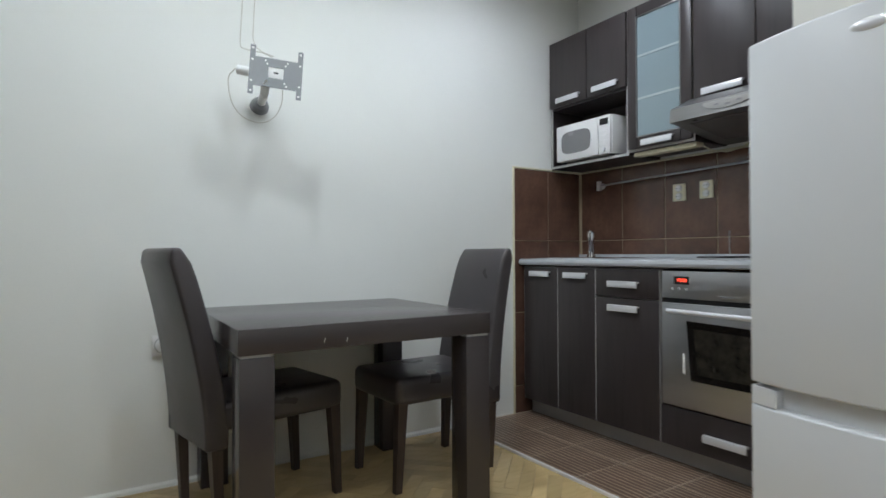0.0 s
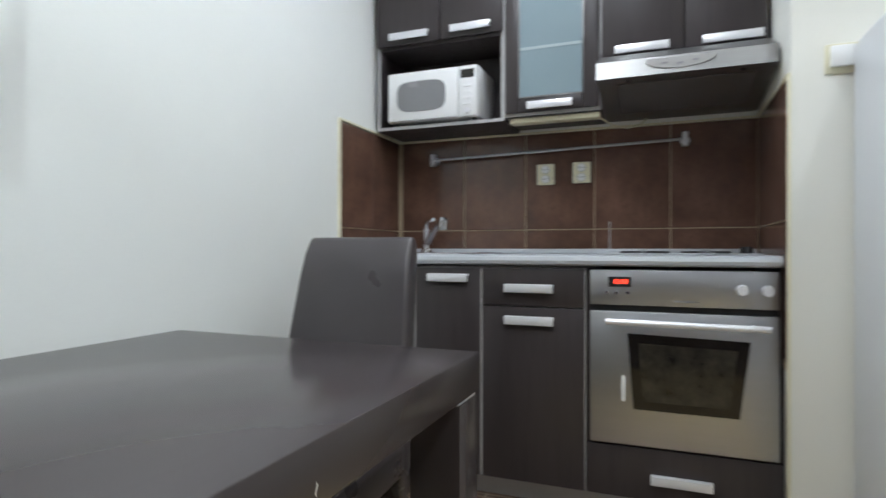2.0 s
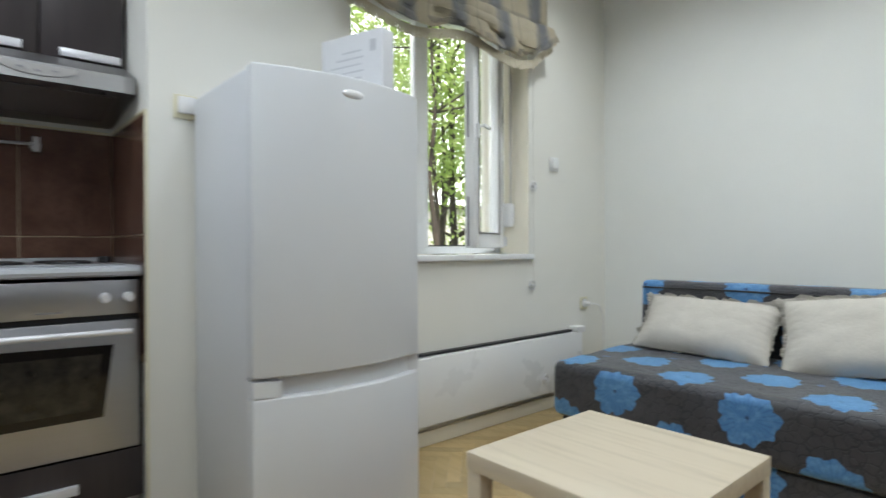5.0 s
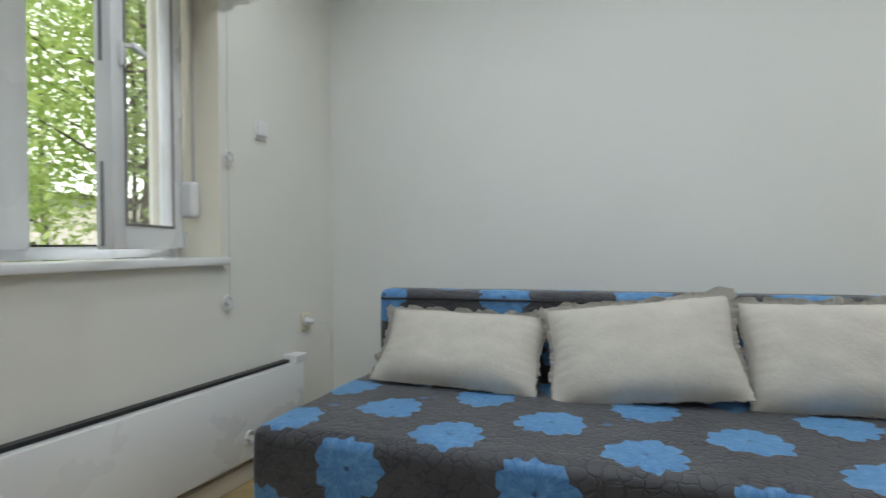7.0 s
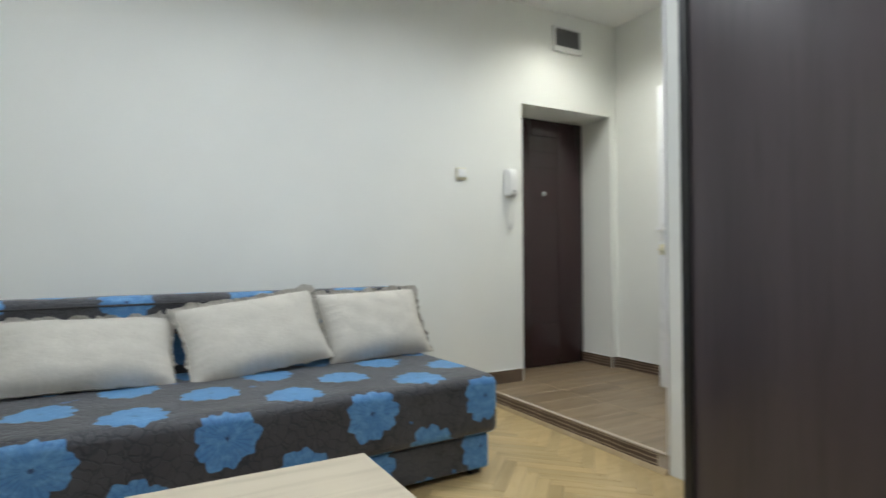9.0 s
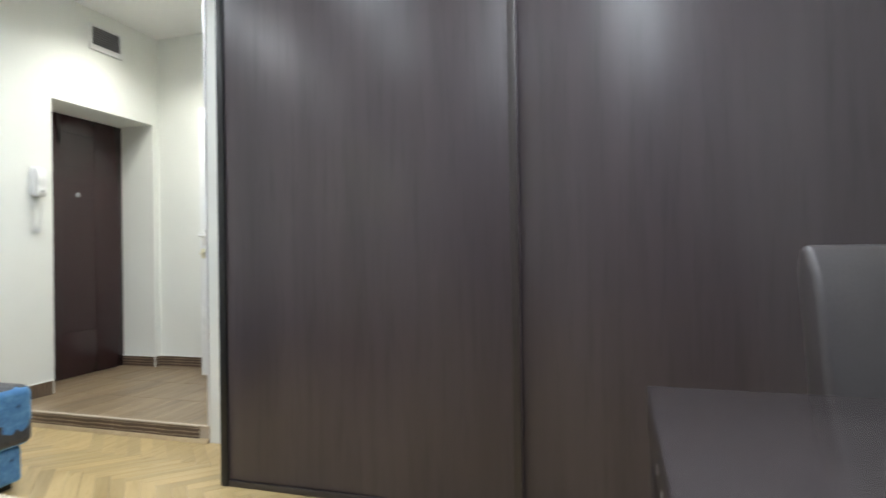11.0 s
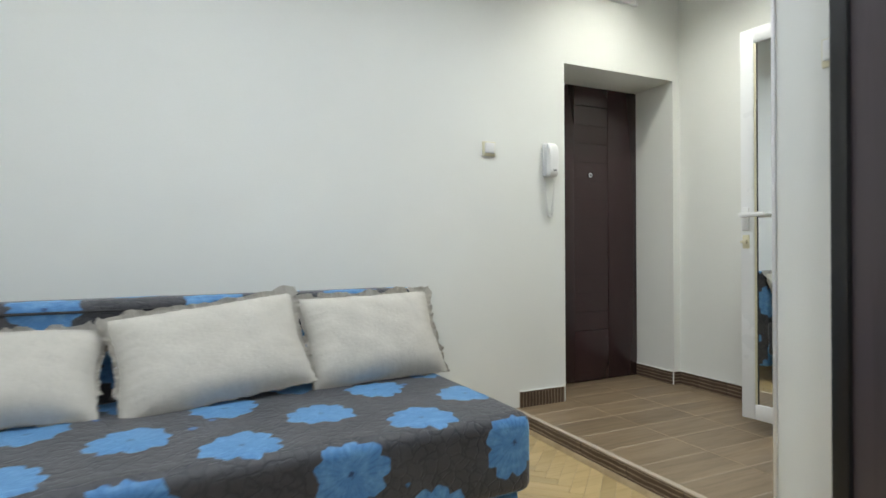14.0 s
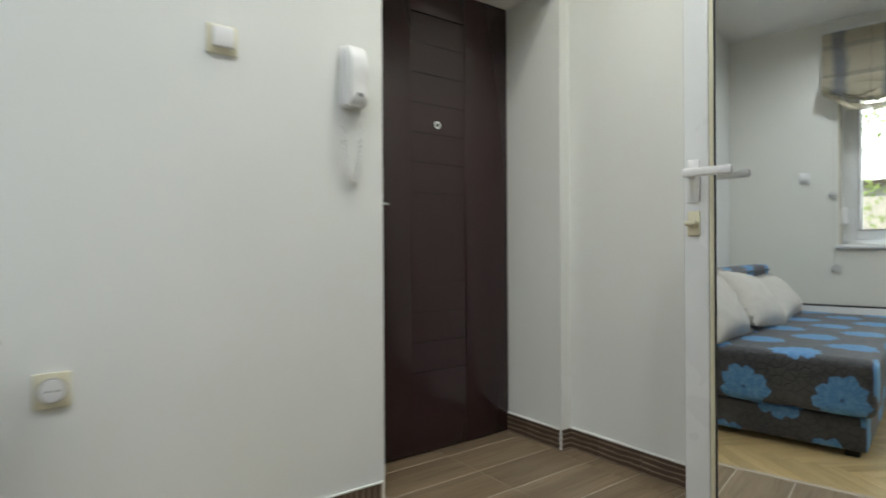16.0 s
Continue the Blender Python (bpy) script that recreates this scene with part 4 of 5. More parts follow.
phone = thing("intercom", (-1.29, -1.8, 1.53), "white intercom handset with a coiled cord", "intercom")
part("cradle", box(-1.332, -1.248, -1.8, -1.775, 1.425, 1.625, 0.018, 4), WHITE_PLASTIC, phone)
hs = prism([(-1.775, 1.43), (-1.745, 1.425), (-1.73, 1.45), (-1.735, 1.49), (-1.729, 1.54), (-1.735, 1.585), (-1.75, 1.615), (-1.775, 1.627)], "x", -1.322, -1.258)
bmesh.ops.bevel(hs, geom=hs.edges[:], offset=0.012, segments=4, affect="EDGES", profile=0.5)
part("handset", hs, WHITE_PLASTIC, phone)
part("button", box(-1.30, -1.28, -1.732, -1.728, 1.455, 1.465), LABEL_GREY, phone)
coil = []
for k in range(330):
    s = k / 329
    base = Vector((-1.29 + 0.036 * math.cos(math.pi * s) - 0.006 * math.sin(s * 6.28), -1.785, 1.425 - 0.235 * max(0.0, math.sin(math.pi * s)) ** 0.55))
    coil.append(base + Vector((0.009 * math.cos(k * 0.7), 0.007 * math.sin(k * 0.7), 0.004 * math.cos(k * 0.7))))
part("coiled_cord", tube(coil, 0.0018, 5), WHITE_PLASTIC, phone)

vent = thing("air_vent", (-1.84, -1.8, 2.65), "white wall vent with dark grille slats", "vent")
vf = bmesh.new()
for a in ((-1.985, -1.965, 2.56, 2.755), (-1.72, -1.70, 2.56, 2.755), (-1.965, -1.72, 2.56, 2.60), (-1.965, -1.72, 2.738, 2.755)):
    block(vf, a[0], a[1], -1.8, -1.778, a[2], a[3], 0.003)
part("frame", vf, WHITE_PLASTIC, vent)
part("backing", box(-1.965, -1.72, -1.799, -1.796, 2.60, 2.738), BLACK, vent)
for k in range(8):
    part("slat", box(-1.965, -1.72, -1.796, -1.786, 2.603 + k * 0.0168, 2.609 + k * 0.0168, m=None), LABEL_GREY, vent)

# ---- inner door with a mirror ----
LEAF_AT = Matrix.Translation((-1.885, -0.99, 0)) @ Matrix.Rotation(radians(6.8), 4, "Z")
LZ0, LZ1 = 0.152, 2.092
mdoor = thing("door_2", (-1.86, -0.6, PLAT), "white PVC door with a tall mirror panel, standing open", "door", kind="structure")


def leaf_box(*a, **k):
    return box(*a, m=LEAF_AT, **k)


for a in ((0.0, 0.066, LZ0, LZ1), (0.614, 0.68, LZ0, LZ1), (0.066, 0.614, LZ0, LZ0 + 0.075), (0.066, 0.614, LZ1 - 0.075, LZ1)):
    part("leaf_rail", leaf_box(-0.055, 0.0, a[0], a[1], a[2], a[3], bev=0.004), PVC, mdoor)
for a in ((0.066, 0.078, LZ0 + 0.075, LZ1 - 0.075), (0.602, 0.614, LZ0 + 0.075, LZ1 - 0.075)):
    part("glazing_bead", leaf_box(-0.02, -0.004, a[0], a[1], a[2], a[3], bev=0.002), OLD_PLASTIC, mdoor, "yellowed glazing bead")
for a in ((0.078, 0.080, LZ0 + 0.075, LZ1 - 0.075), (0.600, 0.602, LZ0 + 0.075, LZ1 - 0.075)):
    part("seal", leaf_box(-0.012, -0.006, a[0], a[1], a[2], a[3]), BLACK, mdoor, "black rubber seal")
part("mirror_panel", leaf_box(-0.026, -0.011, 0.06, 0.62, LZ0 + 0.07, LZ1 - 0.07), MIRROR, mdoor, "clear mirror glass")
part("edge_gap", leaf_box(-0.050, -0.012, -0.004, -0.001, LZ0 + 0.01, LZ1 - 0.01), LABEL_GREY, mdoor)
hd = leaf_box(0.0, 0.010, 0.012, 0.046, 1.09, 1.205, bev=0.004)
rod(hd, LEAF_AT @ Vector((0.008, 0.029, 1.165)), LEAF_AT @ Vector((0.05, 0.029, 1.165)), 0.011)
block(hd, 0.040, 0.060, 0.019, 0.145, 1.155, 1.177, 0.006, m=LEAF_AT)
part("door_handle", hd, WHITE_PLASTIC, mdoor)
lk = leaf_box(0.0, 0.008, 0.012, 0.046, 1.0, 1.068, bev=0.004)
rod(lk, LEAF_AT @ Vector((0.006, 0.029, 1.034)), LEAF_AT @ Vector((0.022, 0.029, 1.034)), 0.012)
block(lk, 0.020, 0.032, 0.014, 0.044, 1.028, 1.040, 0.002, m=LEAF_AT)
part("lock_knob", lk, OLD_PLASTIC, mdoor, "yellowed thumb turn")
for a in ((-1.985, -1.925, PLAT, 2.2), (-1.30, -1.24, PLAT, 2.2), (-1.925, -1.30, 2.12, 2.2), (-1.925, -1.30, PLAT, 0.175)):
    part("door_frame", box(a[0], a[1], -0.262, -0.19, a[2], a[3], 0.004), PVC, mdoor)

# ---- kitchen units ----
FRONT = 2.28


def base_unit(y0, y1, fronts, label):
    """A base cabinet that faces -x; fronts: rows of (z0, z1, handle z, name, handle y0, handle y1)."""
    t = thing("base_cabinet", (2.5, (y0 + y1) / 2, 0.1), label, "cabinet", "kitchen base units")
    part("body", box(FRONT + 0.004, BACK - 0.004, y0 + 0.001, y1 - 0.001, 0.105, 0.918), CARCASE, t)
    for a, b in ((y0, y0 + 0.0032), (y1 - 0.0032, y1)):
        part("edge_band", box(FRONT - 0.012, FRONT + 0.004, a, b, 0.106, 0.917), CARCASE, t)
    for z0, z1, hz, name, h0, h1 in fronts:
        d = part(name, box(FRONT - 0.014, FRONT + 0.003, y0 + 0.0036, y1 - 0.0036, z0, z1, 0.0015), WENGE, t)
        part("handle", handle_bar(h0, h1, FRONT - 0.014, hz), ALU, d, "satin aluminium bar handle")
    return t


base_unit(2.475, 2.765, [(0.108, 0.912, 0.875, "door", 2.53, 2.70)], "dark wenge base cabinet with one door, against the tiled wall")
base_unit(2.192, 2.475, [(0.108, 0.912, 0.873, "door", 2.245, 2.415)], "dark wenge base cabinet with one door, under the sink")
base_unit(1.797, 2.192, [(0.772, 0.912, 0.838, "drawer_front", 1.912, 2.098), (0.108, 0.766, 0.717, "door", 1.912, 2.098)], "dark wenge base cabinet with a drawer over a door")
oven_unit = thing("oven_cabinet", (2.5, 1.48, 0.1), "dark wenge housing with a drawer below the oven", "cabinet", "kitchen base units")
ub = box(FRONT + 0.004, BACK - 0.004, PIER + 0.002, 1.796, 0.105, 0.29)
block(ub, FRONT + 0.004, BACK - 0.004, PIER + 0.002, PIER + 0.016, 0.29, 0.918)
block(ub, FRONT + 0.004, BACK - 0.004, 1.782, 1.796, 0.29, 0.918)
part("body", ub, WENGE, oven_unit)
dw = part("drawer_front", box(FRONT - 0.014, FRONT + 0.003, PIER + 0.005, 1.791, 0.108, 0.288, 0.0015), WENGE, oven_unit)
part("handle", handle_bar(1.378, 1.575, FRONT - 0.014, 0.186), ALU, dw, "satin aluminium bar handle")

oven = thing("oven", (2.5, 1.48, 0.3), "built-in stainless steel oven with a red clock display", "oven")
Y0, Y1 = 1.185, 1.78
part("body", box(FRONT + 0.002, 2.74, Y0 + 0.02, Y1 - 0.02, 0.30, 0.90), BLACK, oven)
fascia = part("control_panel", box(FRONT - 0.018, FRONT + 0.001, Y0, Y1, 0.788, 0.912, 0.002), STEEL, oven)
part("vent_gap", box(FRONT - 0.006, FRONT + 0.001, Y0, Y1, 0.768, 0.787), BLACK, oven)
odoor = part("oven_door", box(FRONT - 0.022, FRONT + 0.001, Y0, Y1, 0.297, 0.766, 0.004), STEEL, oven)
part("window", prism([(1.268, 0.680), (1.652, 0.690), (1.632, 0.425), (1.300, 0.425)], "x", FRONT - 0.0245, FRONT - 0.021), DARK_GLASS, odoor, "dark oven glass")
part("inner_window", prism([(1.305, 0.650), (1.615, 0.656), (1.600, 0.455), (1.328, 0.455)], "x", FRONT - 0.0253, FRONT - 0.0243), OVEN_REFLECTION, odoor, "inner glass with a mottled painted reflection")
grip = bmesh.new()
rod(grip, (FRONT - 0.062, 1.215, 0.728), (FRONT - 0.062, 1.722, 0.733), 0.011, n=16)
for gy in (1.26, 1.68):
    rod(grip, (FRONT - 0.062, gy, 0.73), (FRONT - 0.02, gy, 0.73), 0.008)
part("handle", grip, ALU, odoor, "round bar handle")
part("label_chip", box(FRONT - 0.0235, FRONT - 0.0215, 1.659, 1.672, 0.45, 0.54), WHITE_PLASTIC, odoor, "white worn strip")
part("display", box(FRONT - 0.0195, FRONT - 0.0175, 1.640, 1.716, 0.852, 0.888), BLACK, fascia)
digits = bpy.data.curves.new("digits", "FONT")
digits.body, digits.size, digits.extrude, digits.align_x, digits.align_y = "12:00", 0.022, 0.0004, "CENTER", "CENTER"
digits.materials.append(DISPLAY)
dg = new("clock_digits", digits)
dg.parent = fascia
dg.matrix_parent_inverse = world_of(fascia).inverted()
dg.matrix_basis = Matrix.Translation((FRONT - 0.0202, 1.676, 0.870)) @ pose(0, 0, 0, 90, 0, -90)
for ky in (1.721, 1.688, 1.651):
    bt = bmesh.new()
    rod(bt, (FRONT - 0.018, ky, 0.832), (FRONT - 0.024, ky, 0.832), 0.006)
    part("button", bt, CHROME, fascia)
for ky in (1.293, 1.218):
    kn = bmesh.new()
    rod(kn, (FRONT - 0.018, ky, 0.85), (FRONT - 0.046, ky, 0.85), 0.019, 0.016, 20)
    block(kn, FRONT - 0.05, FRONT - 0.018, ky - 0.004, ky + 0.004, 0.832, 0.868, 0.002)
    part("knob", kn, ALU, fascia, "satin metal knob")
part("marking", box(FRONT - 0.0188, FRONT - 0.0178, 1.42, 1.50, 0.803, 0.809), LABEL_GREY, fascia)

part_plinth = solo("plinth", box(2.345, 2.362, PIER + 0.002, 2.785, 0.005, 0.104, 0.001), PLINTH_GREY, "grey metal-look plinth under the base units", "plinth")
wt = prism([(2.262, 0.925), (2.247, 0.932), (2.243, 0.944), (2.247, 0.957), (2.262, 0.964), (BACK - 0.012, 0.964), (BACK - 0.012, 0.925)], "y", PIER + 0.012, 2.788)
worktop = solo("worktop", wt, WORKTOP, "long light grey worktop with a rounded front edge", "worktop")

upstand = solo("upstand_strip", box(BACK - 0.028, BACK - 0.0095, PIER + 0.013, 2.787, 0.9645, 0.988, 0.004), WORKTOP, "pale grey sealing strip behind the worktop", "strip")
sink = thing("sink", (2.5, 2.45, 0.964), "round-cornered stainless steel sink let into the worktop", "sink")
rimb = bmesh.new()
for a in ((2.30, 2.34, 2.22, 2.70), (2.66, 2.73, 2.22, 2.70), (2.34, 2.66, 2.22, 2.26), (2.34, 2.66, 2.66, 2.70)):
    block(rimb, a[0], a[1], a[2], a[3], 0.9642, 0.9705, 0.002)
part("rim", rimb, CHROME, sink)
part("basin", box(2.341, 2.659, 2.261, 2.659, 0.9642, 0.9652), STEEL, sink)
tap = thing("tap", (2.68, 2.60, 0.970), "chrome mixer tap with an upright lever", "tap")
tb = bmesh.new()
rod(tb, (2.68, 2.60, 0.9705), (2.68, 2.60, 0.982), 0.029, 0.027, 24)
rod(tb, (2.68, 2.60, 0.982), (2.68, 2.60, 1.085), 0.023, 0.021, 24)
part("body", tb, CHROME, tap)
part("spout", tube([(2.68, 2.60, 1.005), (2.65, 2.573, 1.03), (2.605, 2.532, 1.065), (2.56, 2.491, 1.095), (2.525, 2.458, 1.108)], 0.016, 14), CHROME, tap)
nz = bmesh.new()
rod(nz, (2.515, 2.449, 1.128), (2.515, 2.449, 1.115), 0.014, 0.025, 20)
rod(nz, (2.515, 2.449, 1.115), (2.515, 2.449, 1.070), 0.025, 0.020, 20)
part("nozzle", nz, CHROME, tap)
part("lever", tube([(2.68, 2.60, 1.083), (2.675, 2.596, 1.108), (2.65, 2.575, 1.120), (2.60, 2.53, 1.124)], 0.008, 10), CHROME, tap)

hob = thing("hob", (2.5, 1.46, 0.964), "flat built-in hob with two black knobs at its edge", "hob")
part("glass_plate", box(2.30, 2.74, 1.22, 1.74, 0.9642, 0.971, 0.002), STEEL, hob)
for hx, hy, hr in ((2.42, 1.60, 0.09), (2.62, 1.60, 0.075), (2.42, 1.38, 0.075), (2.62, 1.38, 0.09)):
    pl = bmesh.new()
    rod(pl, (hx, hy, 0.971), (hx, hy, 0.979), hr, hr - 0.004, 32)
    part("hotplate", pl, BLACK, hob)
for hx, hy in ((2.5, 1.245), (2.58, 1.245)):
    kn = bmesh.new()
    rod(kn, (hx, hy, 0.971), (hx, hy, 0.995), 0.018, 0.015, 18)
    part("knob", kn, BLACK, hob)


def wall_unit_body(t, y0, y1, z0, z1, front=2.515, open_to=None):
    for a, b in ((y0, y0 + 0.016), (y1 - 0.016, y1)):
        part("side_panel", box(front, BACK - 0.003, a, b, z0, z1), WENGE, t)
    levels = [z0, z1 - 0.016] + ([open_to] if open_to else [])
    for z in levels:
        part("shelf", box(front, BACK - 0.003, y0 + 0.016, y1 - 0.016, z, z + 0.016), WENGE, t)
    part("back_panel", box(BACK - 0.012, BACK - 0.004, y0 + 0.016, y1 - 0.016, z0 + 0.016, z1 - 0.016), WENGE, t)
    ed = box(front - 0.003, front - 0.0005, y0 + 0.0, y0 + 0.014, z0, z1)
    block(ed, front - 0.003, front - 0.0005, y1 - 0.014, y1, z0, z1)
    block(ed, front - 0.003, front - 0.0005, y0 + 0.014, y1 - 0.014, z0, z0 + 0.014)
    part("edge_band", ed, CARCASE, t, "grey edge banding")


u1 = thing("wall_cabinet", (2.65, 2.47, 1.55), "dark wenge wall cabinet with two doors over an open shelf", "cabinet", "kitchen wall units")
wall_unit_body(u1, 2.167, 2.775, 1.535, 2.335, open_to=1.905)
for a, b, h0, h1 in ((2.461, 2.770, 2.51, 2.70), (2.172, 2.455, 2.222, 2.405)):
    d = part("door", box(2.494, 2.511, a, b, 1.918, 2.332, 0.0015), WENGE, u1)
    part("handle", handle_bar(h0, h1, 2.494, 1.952), ALU, d, "satin aluminium bar handle")
u2 = thing("wall_cabinet", (2.65, 1.965, 1.55), "dark wenge wall cabinet with a frosted glass door", "cabinet", "kitchen wall units")
wall_unit_body(u2, 1.768, 2.166, 1.548, 2.335)
gd = part("door", rect_frame(1.774, 2.160, 1.56, 2.332, 2.494, 2.511, 0.062), WENGE, u2)
part("glass", box(2.4985, 2.504, 1.836, 2.098, 1.622, 2.27), FROST, gd, "frosted pale blue glass")
eg = rect_frame(1.832, 2.102, 1.618, 2.274, 2.4925, 2.4975, 0.006)
part("glass_bead", eg, HOOD_STEEL, gd)
for sz in (1.82, 2.05):
    part("shelf_line", box(2.4970, 2.4984, 1.84, 2.094, sz, sz + 0.012), FROST_LINE, gd, "pale shelf edge")
part("handle", handle_bar(1.875, 2.062, 2.494, 1.583), ALU, gd, "satin aluminium bar handle")
u3 = thing("wall_cabinet", (2.65, 1.47, 1.76), "dark wenge wall cabinet with two doors above the hood", "cabinet", "kitchen wall units")
wall_unit_body(u3, PIER + 0.012, 1.767, 1.742, 2.335)
for a, b, h0, h1 in ((1.462, 1.762, 1.512, 1.712), (PIER + 0.017, 1.456, 1.195, 1.398)):
    d = part("door", box(2.494, 2.511, a, b, 1.745, 2.332, 0.0015), WENGE, u3)
    part("handle", handle_bar(h0, h1, 2.494, 1.768), ALU, d, "satin aluminium bar handle")

hood = thing("cooker_hood", (2.55, 1.47, 1.56), "brushed steel cooker hood with a grease filter below", "cooker hood")
body = prism([(2.315, 1.670), (2.306, 1.606), (2.32, 1.606), (2.70, 1.552), (2.782, 1.552), (2.782, 1.738), (2.46, 1.738)], "y", PIER + 0.014, 1.765)
part("body", body, HOOD_STEEL, hood)
panel_shape = [(1.365, 1.660), (1.595, 1.660)] + [(1.48 + 0.115 * math.cos(k * math.pi / 12), 1.656 - 0.034 * math.sin(k * math.pi / 12)) for k in range(13)]
part("control_strip", prism(panel_shape, "x", 2.3045, 2.316), CARCASE, hood, "pale half-oval switch panel")
for sy, sz in ((1.43, 1.643), (1.48, 1.637), (1.53, 1.643)):
    part("slider", box(2.3025, 2.306, sy - 0.010, sy + 0.010, sz - 0.003, sz + 0.003), LABEL_GREY, hood)
flt = prism([(2.365, 1.5985), (2.65, 1.5570), (2.65, 1.5545), (2.365, 1.5960)], "y", 1.235, 1.695)
part("grease_filter", flt, FILTER, hood, "dark mesh grease filter")
for sy in (1.28, 1.655):
    sc = bmesh.new()
    rod(sc, (2.342, sy, 1.604), (2.342, sy, 1.599), 0.009, n=14)
    part("lamp_cap", sc, BLACK, hood)

micro = thing("microwave", (2.64, 2.5, 1.552), "white microwave oven with a grey door window", "microwave")
part("case", box(2.515, 2.76, 2.283, 2.715, 1.566, 1.792, 0.006), WHITE_PLASTIC, micro)
md = part("door", box(2.495, 2.515, 2.372, 2.715, 1.568, 1.790, 0.008), WHITE_PLASTIC, micro)
oval = []
for k in range(36):
    a = 2 * math.pi * k / 36
    c, s = math.cos(a), math.sin(a)
    oval.append((2.548 + 0.118 * math.copysign(abs(c) ** 0.45, c), 1.676 + 0.068 * math.copysign(abs(s) ** 0.55, s)))
part("window", prism(oval, "x", 2.4925, 2.4955), surface("grey_mesh_window", (0.22, 0.22, 0.225), 0.25, vary=0.08), md, "grey mesh window")
mp = part("control_panel", box(2.496, 2.515, 2.287, 2.369, 1.568, 1.790, 0.005), WHITE_PLASTIC, micro)
part("display", box(2.4945, 2.497, 2.297, 2.359, 1.735, 1.772), DARK_GLASS, mp)
for k in range(4):
    part("button", box(2.4935, 2.4965, 2.305, 2.350, 1.695 - k * 0.026, 1.706 - k * 0.026, 0.001), LAMP_WHITE, mp)
kn = bmesh.new()
rod(kn, (2.497, 2.328, 1.592), (2.489, 2.328, 1.592), 0.012, n=20)
part("knob", kn, ALU, mp)
for fy in (2.31, 2.69):
    for fx in (2.54, 2.73):
        part("foot", box(fx - 0.012, fx + 0.012, fy - 0.012, fy + 0.012, 1.551, 1.567), BLACK, micro)
part("cable", tube([(2.74, 2.283, 1.60), (2.68, 2.24, 1.585), (2.62, 2.23, 1.565), (2.57, 2.25, 1.558)], 0.005), WHITE_PLASTIC, micro)

strip = thing("under_cabinet_light", (2.6, 1.95, 1.54), "slim cream light strip under the wall cabinet", "light strip")
part("housing", box(2.53, 2.59, 1.772, 2.15, 1.524, 1.5475, 0.006), OLD_PLASTIC, strip)
part("cable", tube([(2.58, 1.775, 1.53), (2.60, 1.73, 1.50), (2.63, 1.67, 1.49), (2.68, 1.62, 1.51), (2.74, 1.60, 1.548)], 0.004), OLD_PLASTIC, strip)

railing = thing("utensil_rail", (2.75, 2.0, 1.44), "thin steel utensil rail on the tiled wall", "rail")
rl = bmesh.new()
rod(rl, (2.745, 1.447, 1.450), (2.745, 2.60, 1.423), 0.006)
part("rail", rl, STEEL, railing)
for ry, rz in ((1.447, 1.450), (2.59, 1.423)):
    bk = box(2.733, 2.757, ry - 0.012, ry + 0.012, rz - 0.03, rz + 0.03, 0.003)
    rod(bk, (2.745, ry, rz), (2.783, ry, rz), 0.008)
    rod(bk, (2.783, ry, rz), (2.7805, ry, rz), 0.02)
    part("bracket", bk, ALU, railing)

plate_switch("wall_socket", (2.782, 2.04, 1.332), "x-", 0.080, 0.096, "cream double socket on the brown tiles", "socket", OLD_PLASTIC, WHITE_PLASTIC, 2, "sockets over the worktop")
plate_switch("wall_socket", (2.782, 1.877, 1.334), "x-", 0.080, 0.096, "cream double socket on the brown tiles", "socket", OLD_PLASTIC, WHITE_PLASTIC, 2, "sockets over the worktop")

solo("pale_strip", box(2.7785, 2.7818, 1.752, 1.757, 0.990, 1.11, 0.001), CARCASE, "thin pale strip standing against the brown tiles", "strip")

# ---- fridge ----
fridge = thing("fridge_freezer", (1.8, 0.75, 0), "white fridge-freezer with a bowed two-part door", "fridge")
FY0, FY1 = 0.368, 1.013


def bowed(z0, z1, bev):
    n = 16
    pts = [(1.65, FY1), ]
    arc = []
    for k in range(n + 1):
        f = k / n
        arc.append((1.622 - 0.062 * (1 - (2 * f - 1) ** 2), FY1 - (FY1 - FY0) * f))
    pts = [(1.672, FY1)] + arc + [(1.672, FY0)]
    bm = prism(pts, "z", z0, z1)
    ed = [e for e in bm.edges if abs(e.verts[0].co.z - e.verts[1].co.z) < 1e-5]
    bmesh.ops.bevel(bm, geom=ed, offset=bev, segments=3, affect="EDGES", profile=0.5)
    return bm


part("cabinet", box(1.678, 2.175, FY0 + 0.004, FY1 - 0.004, 0.04, 1.592, 0.006), FRIDGE_WHITE, fridge)
part("gasket", box(1.6715, 1.6785, FY0 + 0.014, FY1 - 0.014, 0.06, 1.585), surface("pale_gasket", (0.55, 0.56, 0.57), 0.6), fridge, "pale grey door gasket")
up = part("fridge_door", bowed(0.622, 1.598, 0.008), FRIDGE_WHITE, fridge)
lowd = part("freezer_door", bowed(0.05, 0.560, 0.008), FRIDGE_WHITE, fridge)
gap = []
for k in range(17):
    f = k / 16
    gap.append((1.642 - 0.05 * (1 - (2 * f - 1) ** 2), FY1 - 0.05 - (FY1 - FY0 - 0.07) * f))
gp = prism([(1.672, FY1 - 0.05)] + gap + [(1.672, FY0 + 0.02)], "z", 0.560, 0.622)
part("grip_recess", gp, FRIDGE_WHITE, fridge, "recessed handle grip")
lip = prism([(1.672, FY1), (1.622, FY1)] + [(1.622 - 0.062 * (1 - (2 * k / 8 - 1) ** 2), FY1 - (FY1 - FY0) * k / 8) for k in range(1, 2)] + [(1.672, FY1 - 0.08)], "z", 0.562, 0.612)
part("grip_end", lip, FRIDGE_WHITE, fridge)
